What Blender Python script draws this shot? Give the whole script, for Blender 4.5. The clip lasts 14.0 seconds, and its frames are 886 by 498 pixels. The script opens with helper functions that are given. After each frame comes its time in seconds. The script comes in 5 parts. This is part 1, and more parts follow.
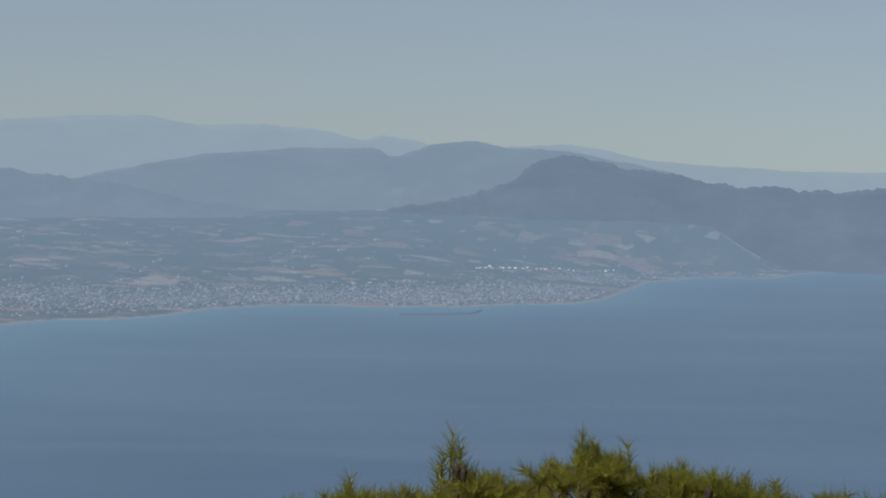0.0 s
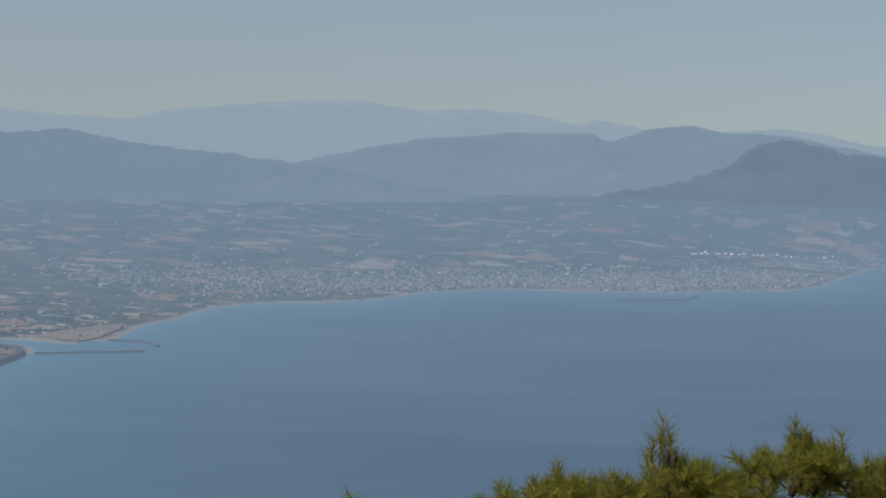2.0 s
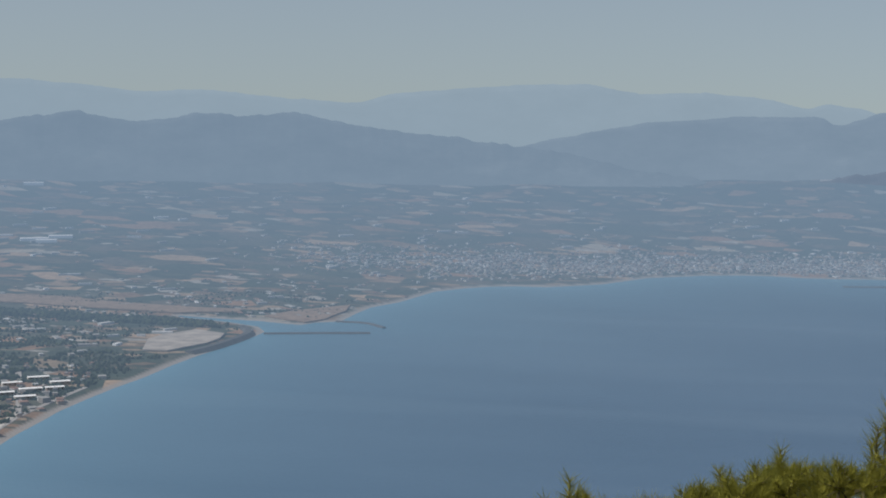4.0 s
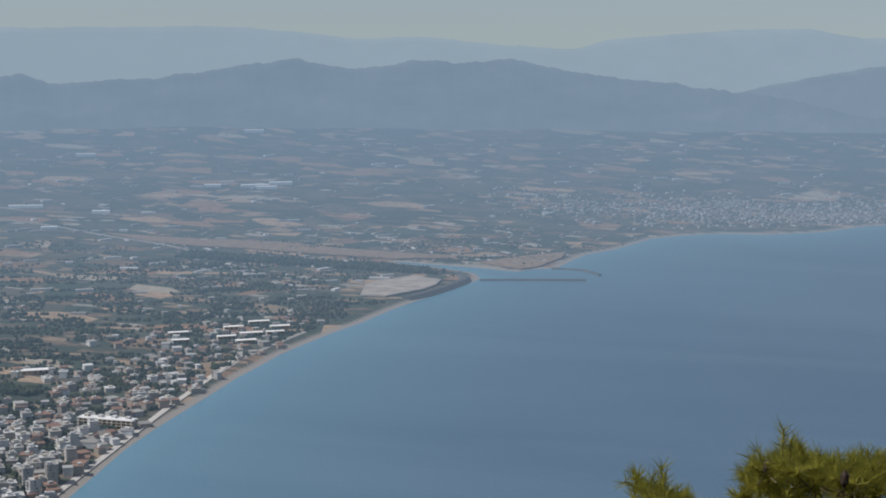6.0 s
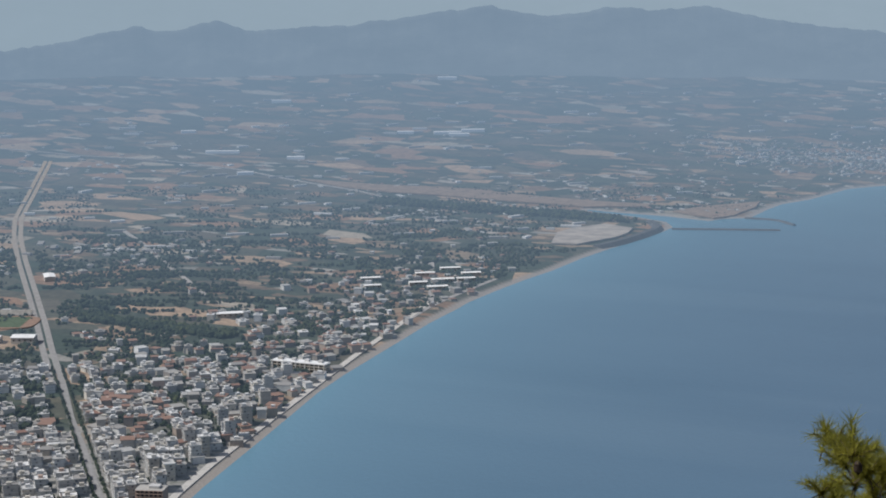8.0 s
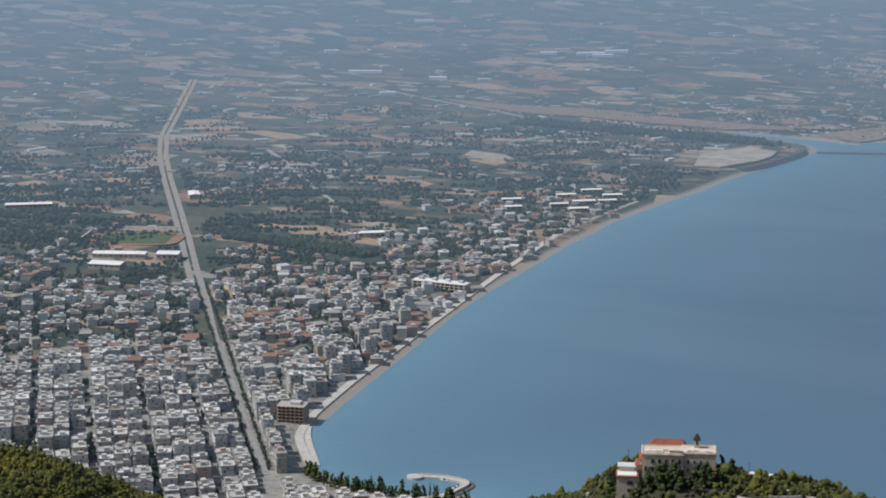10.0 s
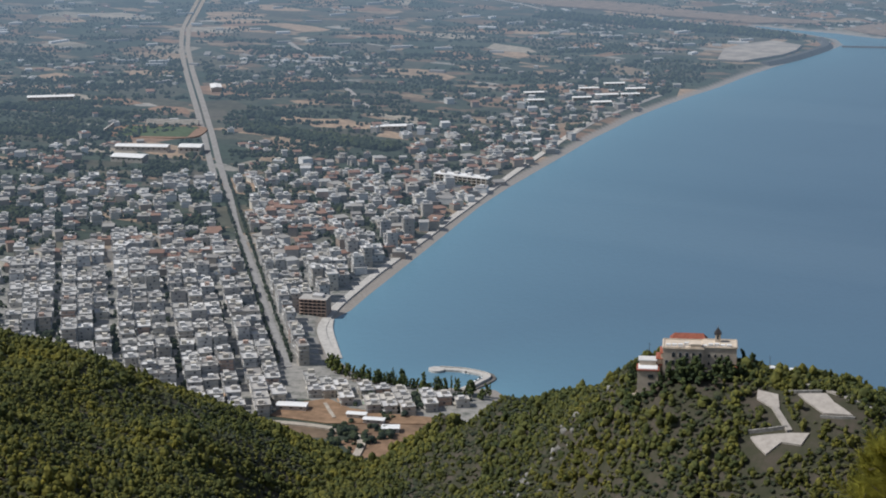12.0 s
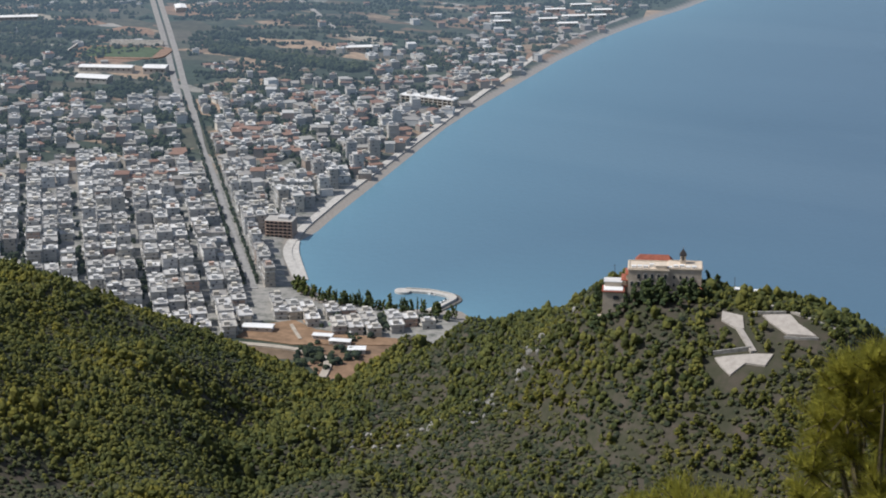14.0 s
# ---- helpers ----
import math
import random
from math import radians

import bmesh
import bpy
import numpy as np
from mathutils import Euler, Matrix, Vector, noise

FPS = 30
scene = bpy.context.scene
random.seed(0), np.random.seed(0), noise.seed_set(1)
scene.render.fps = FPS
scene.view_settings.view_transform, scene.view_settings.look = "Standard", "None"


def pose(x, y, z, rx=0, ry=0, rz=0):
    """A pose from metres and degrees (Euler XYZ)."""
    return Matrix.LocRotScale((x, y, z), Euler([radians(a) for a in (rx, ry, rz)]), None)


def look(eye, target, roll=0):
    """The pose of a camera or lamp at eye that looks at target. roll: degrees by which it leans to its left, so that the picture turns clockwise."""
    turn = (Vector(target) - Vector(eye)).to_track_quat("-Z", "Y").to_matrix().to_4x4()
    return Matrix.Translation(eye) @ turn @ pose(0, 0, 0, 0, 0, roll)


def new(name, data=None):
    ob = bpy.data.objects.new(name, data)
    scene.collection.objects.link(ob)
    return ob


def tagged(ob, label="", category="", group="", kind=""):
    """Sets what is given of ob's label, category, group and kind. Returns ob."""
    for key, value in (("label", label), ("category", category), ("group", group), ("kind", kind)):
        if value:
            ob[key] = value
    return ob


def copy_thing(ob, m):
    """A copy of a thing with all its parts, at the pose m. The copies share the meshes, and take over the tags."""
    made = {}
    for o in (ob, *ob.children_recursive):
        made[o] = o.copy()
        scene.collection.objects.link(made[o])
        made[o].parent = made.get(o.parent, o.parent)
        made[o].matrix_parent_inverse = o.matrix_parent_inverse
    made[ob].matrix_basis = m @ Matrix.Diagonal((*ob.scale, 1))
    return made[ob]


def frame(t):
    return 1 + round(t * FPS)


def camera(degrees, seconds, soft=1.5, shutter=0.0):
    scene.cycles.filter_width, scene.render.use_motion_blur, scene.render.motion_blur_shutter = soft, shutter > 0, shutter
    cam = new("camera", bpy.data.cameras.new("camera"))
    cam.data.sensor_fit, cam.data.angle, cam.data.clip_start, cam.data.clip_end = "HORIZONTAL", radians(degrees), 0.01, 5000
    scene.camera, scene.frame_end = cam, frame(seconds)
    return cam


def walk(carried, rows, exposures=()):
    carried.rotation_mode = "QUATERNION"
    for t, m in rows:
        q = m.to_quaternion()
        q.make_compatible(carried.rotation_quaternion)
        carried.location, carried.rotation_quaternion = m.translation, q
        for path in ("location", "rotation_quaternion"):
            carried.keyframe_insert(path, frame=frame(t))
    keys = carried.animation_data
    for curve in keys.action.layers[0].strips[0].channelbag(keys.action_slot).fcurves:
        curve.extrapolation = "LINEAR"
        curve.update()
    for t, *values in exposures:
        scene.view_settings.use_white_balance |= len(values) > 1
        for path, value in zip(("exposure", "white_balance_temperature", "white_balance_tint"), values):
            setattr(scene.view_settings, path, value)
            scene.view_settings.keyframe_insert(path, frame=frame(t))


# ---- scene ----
import functools

# ---------------------------------------------------------------- camera
EYE = 490.0
cam = camera(25.17, 14.0, soft=1.9)
# seconds, yaw to the left, pitch, roll: a panning camera on a mountain look-out
ROWS = [
    (0.0, -0.079, -5.472, -1.268), (0.5, 1.931, -5.970, -0.959), (1.0, 3.107, -6.325, -1.001),
    (1.5, 4.800, -6.158, -1.081), (2.0, 6.113, -6.024, -0.954), (2.5, 7.971, -5.915, -0.775),
    (3.0, 10.049, -6.699, -0.626), (3.2, 10.516, -6.648, -0.755), (5.3, 16.273, -6.999, -0.241),
    (5.5, 16.777, -7.241, -0.346), (6.0, 18.799, -8.147, -0.039), (6.5, 20.288, -8.738, 0.186),
    (7.0, 21.590, -8.960, 0.078), (7.5, 22.580, -9.042, -0.048), (8.0, 24.341, -9.648, 0.256),
    (8.5, 25.693, -10.324, 0.215), (9.0, 26.908, -10.772, 0.539), (9.2, 27.388, -10.881, 0.582),
    (11.3, 28.984, -14.009, 0.592), (11.5, 28.909, -14.251, 0.627), (12.0, 29.112, -14.969, 0.363),
    (12.5, 28.804, -15.606, 0.271), (13.0, 28.382, -16.422, -0.294), (13.5, 28.250, -17.010, -0.084),
    (14.0, 28.174, -17.236, 0.078),
]
walk(cam, [(t, pose(0.012 * t, -0.006 * t, EYE, 90 + pitch, roll, yaw)) for t, yaw, pitch, roll in ROWS],
     exposures=[(0.0, -0.1), (5.0, -0.08), (9.0, 0.0), (11.5, 0.0), (12.6, 0.0), (14.0, 0.22)])

# ---------------------------------------------------------------- daylight
SUN_YAW, SUN_UP = 122.0, 50.0        # degrees to the left of the first view, and up
world = bpy.data.worlds.new("world")
scene.world = world
world.use_nodes = True
wn = world.node_tree.nodes
sky = wn.new("ShaderNodeTexSky")
sky.sky_type, sky.sun_disc = "NISHITA", False
sky.sun_elevation, sky.sun_rotation = radians(SUN_UP), radians(-SUN_YAW)
sky.altitude, sky.air_density, sky.dust_density, sky.ozone_density = 500, 1.1, 1.9, 1.5
wn["Background"].inputs["Strength"].default_value = 0.092
# from a high look-out the hazy sky goes on below the level line
coords, dip = wn.new("ShaderNodeTexCoord"), wn.new("ShaderNodeVectorMath")
dip.inputs[1].default_value = (0.0, 0.0, 0.125)
world.node_tree.links.new(coords.outputs["Generated"], dip.inputs[0])
world.node_tree.links.new(dip.outputs[0], sky.inputs["Vector"])
haze_tone = wn.new("ShaderNodeHueSaturation")
haze_tone.inputs["Saturation"].default_value = 0.76
world.node_tree.links.new(sky.outputs[0], haze_tone.inputs["Color"])
world.node_tree.links.new(haze_tone.outputs[0], wn["Background"].inputs["Color"])
sun = new("sun", bpy.data.lights.new("sun", "SUN"))
sun.data.energy, sun.data.angle, sun.data.color = 3.4, radians(0.6), (1.0, 0.975, 0.94)
to_sun = Vector((-math.sin(radians(SUN_YAW)) * math.cos(radians(SUN_UP)), math.cos(radians(SUN_YAW)) * math.cos(radians(SUN_UP)), math.sin(radians(SUN_UP))))
sun.matrix_world = look(to_sun * 50 + Vector((0, 0, EYE)), (0, 0, EYE))


# ---------------------------------------------------------------- materials
class Nodes:
    """A small writer of node materials."""

    def __init__(self, name):
        self.mat = bpy.data.materials.new(name)
        self.mat.use_nodes = True
        self.tree = self.mat.node_tree
        self.bsdf = self.tree.nodes["Principled BSDF"]
        self.out = self.tree.nodes["Material Output"]

    def add(self, kind, **values):
        node = self.tree.nodes.new("ShaderNode" + kind)
        for key, value in values.items():
            node.inputs[key.replace("_", " ")].default_value = value
        return node

    def link(self, a, b):
        self.tree.links.new(a, b)

    def place(self):
        return self.add("NewGeometry").outputs["Position"]

    def scaled(self, vector, scale):
        node = self.add("VectorMath")
        node.operation = "MULTIPLY"
        self.link(vector, node.inputs[0])
        node.inputs[1].default_value = scale
        return node.outputs[0]

    def noise(self, vector, scale, detail=4.0, rough=0.6):
        node = self.add("TexNoise", Scale=scale, Detail=detail, Roughness=rough)
        self.link(vector, node.inputs["Vector"])
        return node.outputs["Fac"]

    def ramp(self, fac, stops, constant=False):
        node = self.add("ValToRGB")
        cr = node.color_ramp
        cr.interpolation = "CONSTANT" if constant else "LINEAR"
        while len(cr.elements) < len(stops):
            cr.elements.new(0.5)
        for e, (p, c) in zip(cr.elements, stops):
            e.position, e.color = p, (*c, 1) if len(c) == 3 else c
        self.link(fac, node.inputs[0])
        return node.outputs[0]

    def mix(self, fac, a, b, mode="MIX"):
        node = self.tree.nodes.new("ShaderNodeMix")
        node.data_type, node.blend_type = "RGBA", mode
        for value, i in ((fac, 0), (a, 6), (b, 7)):
            if isinstance(value, (int, float)):
                node.inputs[i].default_value = value
            elif isinstance(value, tuple):
                node.inputs[i].default_value = (*value, 1)
            else:
                self.link(value, node.inputs[i])
        return node.outputs[2]

    def math(self, op, a, b=0.0, clamp=False):
        node = self.add("Math")
        node.operation, node.use_clamp = op, clamp
        for i, value in enumerate((a, b)):
            if isinstance(value, (int, float)):
                node.inputs[i].default_value = value
            else:
                self.link(value, node.inputs[i])
        return node.outputs[0]

    def bump(self, fac, strength, distance):
        node = self.add("Bump", Strength=strength, Distance=distance)
        self.link(fac, node.inputs["Height"])
        self.link(node.outputs[0], self.bsdf.inputs["Normal"])

    def base(self, colour, rough=0.9):
        if isinstance(colour, tuple):
            self.bsdf.inputs["Base Color"].default_value = (*colour, 1)
        else:
            self.link(colour, self.bsdf.inputs["Base Color"])
        self.bsdf.inputs["Roughness"].default_value = rough
        self.bsdf.inputs["Specular IOR Level"].default_value = 0.25
        return self

    def painted_haze(self, colour=(0.205, 0.298, 0.418), start=950.0, reach=2950.0, most=0.95):
        """Paints haze as pale blue emission, stronger with distance; none nearer than start."""
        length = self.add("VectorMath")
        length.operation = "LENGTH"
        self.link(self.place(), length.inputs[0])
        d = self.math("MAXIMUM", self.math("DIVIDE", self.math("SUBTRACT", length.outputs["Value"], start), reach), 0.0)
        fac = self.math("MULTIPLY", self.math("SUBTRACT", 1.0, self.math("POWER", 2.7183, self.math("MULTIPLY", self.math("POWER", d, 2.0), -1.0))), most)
        haze_glow = self.add("Emission", Strength=1.0)
        haze_glow.inputs["Color"].default_value = (*colour, 1)
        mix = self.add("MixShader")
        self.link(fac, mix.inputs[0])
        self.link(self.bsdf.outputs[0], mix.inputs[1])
        self.link(haze_glow.outputs[0], mix.inputs[2])
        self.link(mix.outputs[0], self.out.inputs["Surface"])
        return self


def plain_material(name, colour, rough=0.8, vary=0.25, scale=0.6, metal=0.0):
    n = Nodes(name)
    f = n.noise(n.place(), scale, 5)
    dark = tuple(c * (1 - vary) for c in colour)
    light = tuple(min(1, c * (1 + vary * 0.7)) for c in colour)
    n.base(n.ramp(f, [(0.3, dark), (0.7, light)]), rough)
    n.bsdf.inputs["Metallic"].default_value = metal
    return n.mat


def random_material(name, stops, rough=0.85, island=False, stain=0.25, scale=0.35, haze_glow=False):
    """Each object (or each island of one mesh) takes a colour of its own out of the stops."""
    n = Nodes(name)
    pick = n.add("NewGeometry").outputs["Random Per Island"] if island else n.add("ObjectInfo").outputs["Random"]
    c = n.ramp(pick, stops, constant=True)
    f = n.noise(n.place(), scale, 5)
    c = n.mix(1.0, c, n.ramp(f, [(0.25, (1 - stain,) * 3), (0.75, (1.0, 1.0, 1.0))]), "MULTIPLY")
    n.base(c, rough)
    # far walls, roofs and shutters get haze painted in as emission
    if haze_glow:
        n.painted_haze()
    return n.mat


HOUSE_STOPS = [(0.0, (0.62, 0.60, 0.56)), (0.25, (0.72, 0.71, 0.69)), (0.45, (0.52, 0.47, 0.40)), (0.6, (0.66, 0.61, 0.52)), (0.78, (0.45, 0.43, 0.41)), (0.9, (0.56, 0.40, 0.32)), (0.95, (0.78, 0.77, 0.75))]


def foliage_material(name, dark, light, island=True, haze_glow=False, scale=0.5):
    n = Nodes(name)
    pick = n.add("NewGeometry").outputs["Random Per Island"] if island else n.add("ObjectInfo").outputs["Random"]
    f = n.noise(n.place(), scale, 6, 0.7)
    c = n.mix(f, tuple(dark), tuple(light))
    c = n.mix(1.0, c, n.ramp(pick, [(0.0, (0.45, 0.55, 0.6)), (0.5, (1.0, 1.0, 1.0)), (1.0, (1.4, 1.28, 0.95))]), "MULTIPLY")
    wide = n.noise(n.place(), 0.016, 3)
    c = n.mix(1.0, c, n.ramp(wide, [(0.35, (0.72, 0.80, 0.90)), (0.52, (1.0, 1.0, 1.0)), (0.68, (1.3, 1.18, 0.85))]), "MULTIPLY")
    n.base(c, 0.9)
    n.bump(n.noise(n.place(), scale * 5, 5, 0.75), 1.0, 0.6)
    # groves of the plain: air haze imitated by emission over the leaves
    if haze_glow:
        n.painted_haze()
    return n.mat


def land_material():
    """Plain of olive groves, bare soil and dry grass, cut into strips; hillside scrub where the ground is steep."""
    n = Nodes("farmland")
    p = n.place()
    turned = n.add("Mapping")
    turned.inputs["Rotation"].default_value = (0, 0, radians(-24))
    turned.inputs["Scale"].default_value = (1 / 85, 1 / 48, 0.0)
    n.link(p, turned.inputs["Vector"])
    cells = n.add("TexVoronoi", Scale=1.0, Randomness=0.8)
    n.link(turned.outputs[0], cells.inputs["Vector"])
    pick = n.add("SeparateColor")
    n.link(cells.outputs["Color"], pick.inputs[0])
    fields = n.ramp(pick.outputs[0], [(0.0, (0.055, 0.075, 0.05)), (0.22, (0.075, 0.09, 0.06)), (0.38, (0.10, 0.10, 0.07)), (0.55, (0.06, 0.08, 0.055)),
                                      (0.62, (0.32, 0.195, 0.12)), (0.76, (0.44, 0.31, 0.205)), (0.86, (0.13, 0.115, 0.085)), (0.94, (0.42, 0.36, 0.28))], True)
    big = n.noise(p, 0.0028, 3)
    small = n.add("TexVoronoi", Scale=2.3, Randomness=0.9)
    n.link(turned.outputs[0], small.inputs["Vector"])
    pick2 = n.add("SeparateColor")
    n.link(small.outputs["Color"], pick2.inputs[0])
    plots = n.ramp(pick2.outputs[1], [(0.0, (0.05, 0.065, 0.045)), (0.35, (0.08, 0.09, 0.06)), (0.58, (0.22, 0.15, 0.10)), (0.72, (0.05, 0.065, 0.045)), (0.85, (0.38, 0.27, 0.18)), (0.96, (0.45, 0.41, 0.36))], True)
    fields = n.mix(n.ramp(pick.outputs[1], [(0.0, (0, 0, 0)), (0.5, (0.85,) * 3)], True), fields, plots)
    fields = n.mix(n.ramp(big, [(0.50, (0, 0, 0)), (0.68, (0.6,) * 3)]), fields, (0.06, 0.075, 0.055))
    rows = n.noise(n.scaled(p, (1 / 14, 1 / 14, 0)), 1.0, 5, 0.7)
    fields = n.mix(1.0, fields, n.ramp(rows, [(0.3, (0.52,) * 3), (0.7, (1.15,) * 3)]), "MULTIPLY")
    soil = n.ramp(n.noise(p, 0.09, 6, 0.7), [(0.25, (0.035, 0.040, 0.022)), (0.45, (0.055, 0.055, 0.035)), (0.58, (0.075, 0.065, 0.050)), (0.72, (0.105, 0.082, 0.066)), (0.84, (0.19, 0.17, 0.15))])
    sand = n.ramp(n.noise(p, 0.5, 4), [(0.3, (0.24, 0.215, 0.19)), (0.7, (0.35, 0.315, 0.28))])
    hill = n.add("Attribute")
    hill.attribute_name = "hill"
    beach = n.add("Attribute")
    beach.attribute_name = "beach"
    c = n.mix(hill.outputs["Fac"], fields, soil)
    urban = n.add("Attribute")
    urban.attribute_name = "urban"
    paved = n.ramp(n.noise(p, 0.12, 5, 0.65), [(0.3, (0.10, 0.11, 0.09)), (0.5, (0.27, 0.26, 0.24)), (0.7, (0.36, 0.34, 0.31))])
    c = n.mix(urban.outputs["Fac"], c, paved)
    c = n.mix(beach.outputs["Fac"], c, sand)
    n.base(c, 0.95)
    # the plain's fading to blue is painted haze, emitted by the ground itself
    n.painted_haze()
    return n.mat


def sea_material():
    n = Nodes("sea_water")
    p = n.place()
    shallow = n.add("Attribute")
    shallow.attribute_name = "shallow"
    deep = n.ramp(n.noise(n.scaled(p, (1 / 900, 1 / 420, 0)), 1.0, 5, 0.55), [(0.35, (0.068, 0.124, 0.190)), (0.65, (0.086, 0.148, 0.218))])
    slick = n.noise(n.scaled(p, (1 / 1500, 1 / 260, 0)), 1.0, 3, 0.5)
    deep = n.mix(n.ramp(slick, [(0.52, (0, 0, 0)), (0.66, (0.55,) * 3)]), deep, (0.105, 0.168, 0.235))
    c = n.mix(n.ramp(shallow.outputs["Fac"], [(0.0, (0, 0, 0)), (1.0, (1, 1, 1))]), deep, (0.135, 0.275, 0.36))
    n.base(c, 0.22)
    n.bsdf.inputs["Specular IOR Level"].default_value = 0.5
    n.bsdf.inputs["IOR"].default_value = 1.33
    n.bump(n.noise(n.scaled(p, (1 / 5, 1 / 9, 0)), 1.0, 4, 0.65), 0.35, 1.2)
    # far water is paled by painted haze, from 1500 m outwards
    n.painted_haze(start=1500, reach=3700)
    return n.mat


def ridge_material(name, colour, haze_glow, share):
    """A far mountain range: rock and scrub, with an even share of haze painted as emission."""
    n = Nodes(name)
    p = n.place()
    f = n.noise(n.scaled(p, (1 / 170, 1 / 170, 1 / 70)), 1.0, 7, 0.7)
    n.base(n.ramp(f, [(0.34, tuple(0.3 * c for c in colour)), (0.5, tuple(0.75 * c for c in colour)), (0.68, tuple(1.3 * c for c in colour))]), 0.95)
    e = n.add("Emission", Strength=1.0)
    e.inputs["Color"].default_value = (*haze_glow, 1)
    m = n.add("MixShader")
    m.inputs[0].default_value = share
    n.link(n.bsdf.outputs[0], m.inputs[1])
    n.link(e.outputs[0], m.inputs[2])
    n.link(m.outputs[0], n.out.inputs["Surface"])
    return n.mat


LAND, SEA = land_material(), sea_material()
HOUSE = random_material("rendered_walls", HOUSE_STOPS)
HOUSES = random_material("rendered_walls_far", HOUSE_STOPS, island=True, haze_glow=True)
ROOFS = random_material("roof_slabs", [(0.0, (0.44, 0.43, 0.41)), (0.35, (0.58, 0.57, 0.55)), (0.65, (0.34, 0.32, 0.30)), (0.88, (0.74, 0.73, 0.71))], island=True, haze_glow=True)
GLASS = plain_material("dark_window", (0.05, 0.06, 0.07), 0.25, 0.3)
SHUTTER = random_material("window_shutters", [(0.0, (0.10, 0.10, 0.11)), (0.35, (0.20, 0.19, 0.18)), (0.6, (0.30, 0.27, 0.23)), (0.8, (0.14, 0.15, 0.17))], 0.5)
PINE = foliage_material("pine_foliage", (0.074, 0.085, 0.027), (0.182, 0.182, 0.050))
GROVE = foliage_material("grove_foliage", (0.020, 0.034, 0.022), (0.058, 0.074, 0.042), haze_glow=True, scale=0.3)
BARK = plain_material("bark", (0.13, 0.09, 0.065), 0.95, 0.4, 6.0)
ASPHALT = plain_material("road_surface", (0.29, 0.285, 0.28), 0.9, 0.2, 0.2)
CONCRETE = plain_material("pale_concrete", (0.50, 0.48, 0.45), 0.9, 0.2, 0.3)
GRAVEL = plain_material("pale_gravel", (0.40, 0.365, 0.33), 0.95, 0.2, 0.4)
ROCK = plain_material("grey_limestone", (0.30, 0.29, 0.27), 0.95, 0.45, 0.7)
ROCKS = plain_material("dark_rubble", (0.16, 0.15, 0.14), 0.95, 0.4, 0.3)


# ---------------------------------------------------------------- mesh helpers
def mesh_of(name, verts, faces, mats=(), slots=None, smooth=False):
    me = bpy.data.meshes.new(name)
    verts = np.asarray(verts, dtype=float)
    if isinstance(faces, np.ndarray):
        n, k = faces.shape
        me.vertices.add(len(verts))
        me.vertices.foreach_set("co", verts.astype(np.float32).ravel())
        me.loops.add(n * k)
        me.loops.foreach_set("vertex_index", faces.astype(np.int32).ravel())
        me.polygons.add(n)
        me.polygons.foreach_set("loop_start", np.arange(0, n * k, k, dtype=np.int32))
        me.polygons.foreach_set("loop_total", np.full(n, k, dtype=np.int32))
        me.polygons.foreach_set("use_smooth", np.zeros(n, dtype=bool))
    else:
        me.from_pydata(verts.tolist(), [], [tuple(f) for f in faces])
    for m in mats:
        me.materials.append(m)
    if slots is not None:
        me.polygons.foreach_set("material_index", np.asarray(slots, dtype=np.int32))
    if smooth:
        me.polygons.foreach_set("use_smooth", np.ones(len(me.polygons), dtype=bool))
    me.update()
    return me


def part(name, me, parent, label="", m=None):
    ob = new(name, me)
    ob.parent = parent
    if m is not None:
        ob.matrix_basis = m
    return tagged(ob, label)


BOX_V = np.array([(x, y, z) for z in (0, 1) for y in (-0.5, 0.5) for x in (-0.5, 0.5)])
BOX_F = np.array([(0, 2, 3, 1), (4, 5, 7, 6), (0, 1, 5, 4), (2, 6, 7, 3), (0, 4, 6, 2), (1, 3, 7, 5)])


class Pile:
    """Gathers boxes and other pieces into one mesh; pieces stand on their z."""

    def __init__(self):
        self.v, self.f, self.s, self.n = [], [], [], 0

    def add(self, verts, faces, slot=0):
        self.v.append(np.asarray(verts, dtype=float))
        self.f.append(np.asarray(faces, dtype=np.int32) + self.n)
        self.s.append(np.full(len(faces), slot, dtype=np.int32))
        self.n += len(verts)

    def box(self, x, y, z, sx, sy, sz, turn=0.0, slot=0, taper=1.0):
        v = BOX_V * (sx, sy, sz)
        v[4:, :2] *= taper
        c, s = math.cos(turn), math.sin(turn)
        self.add(np.column_stack((x + v[:, 0] * c - v[:, 1] * s, y + v[:, 0] * s + v[:, 1] * c, z + v[:, 2])), BOX_F, slot)

    def mesh(self, name, mats, smooth=False):
        return mesh_of(name, np.concatenate(self.v), np.concatenate(self.f), mats, np.concatenate(self.s), smooth)


def polar(az, r):
    """Plan place at an angle to the left of the first view, in degrees, and a distance from the look-out."""
    a = np.radians(az)
    return -np.sin(a) * r, np.cos(a) * r


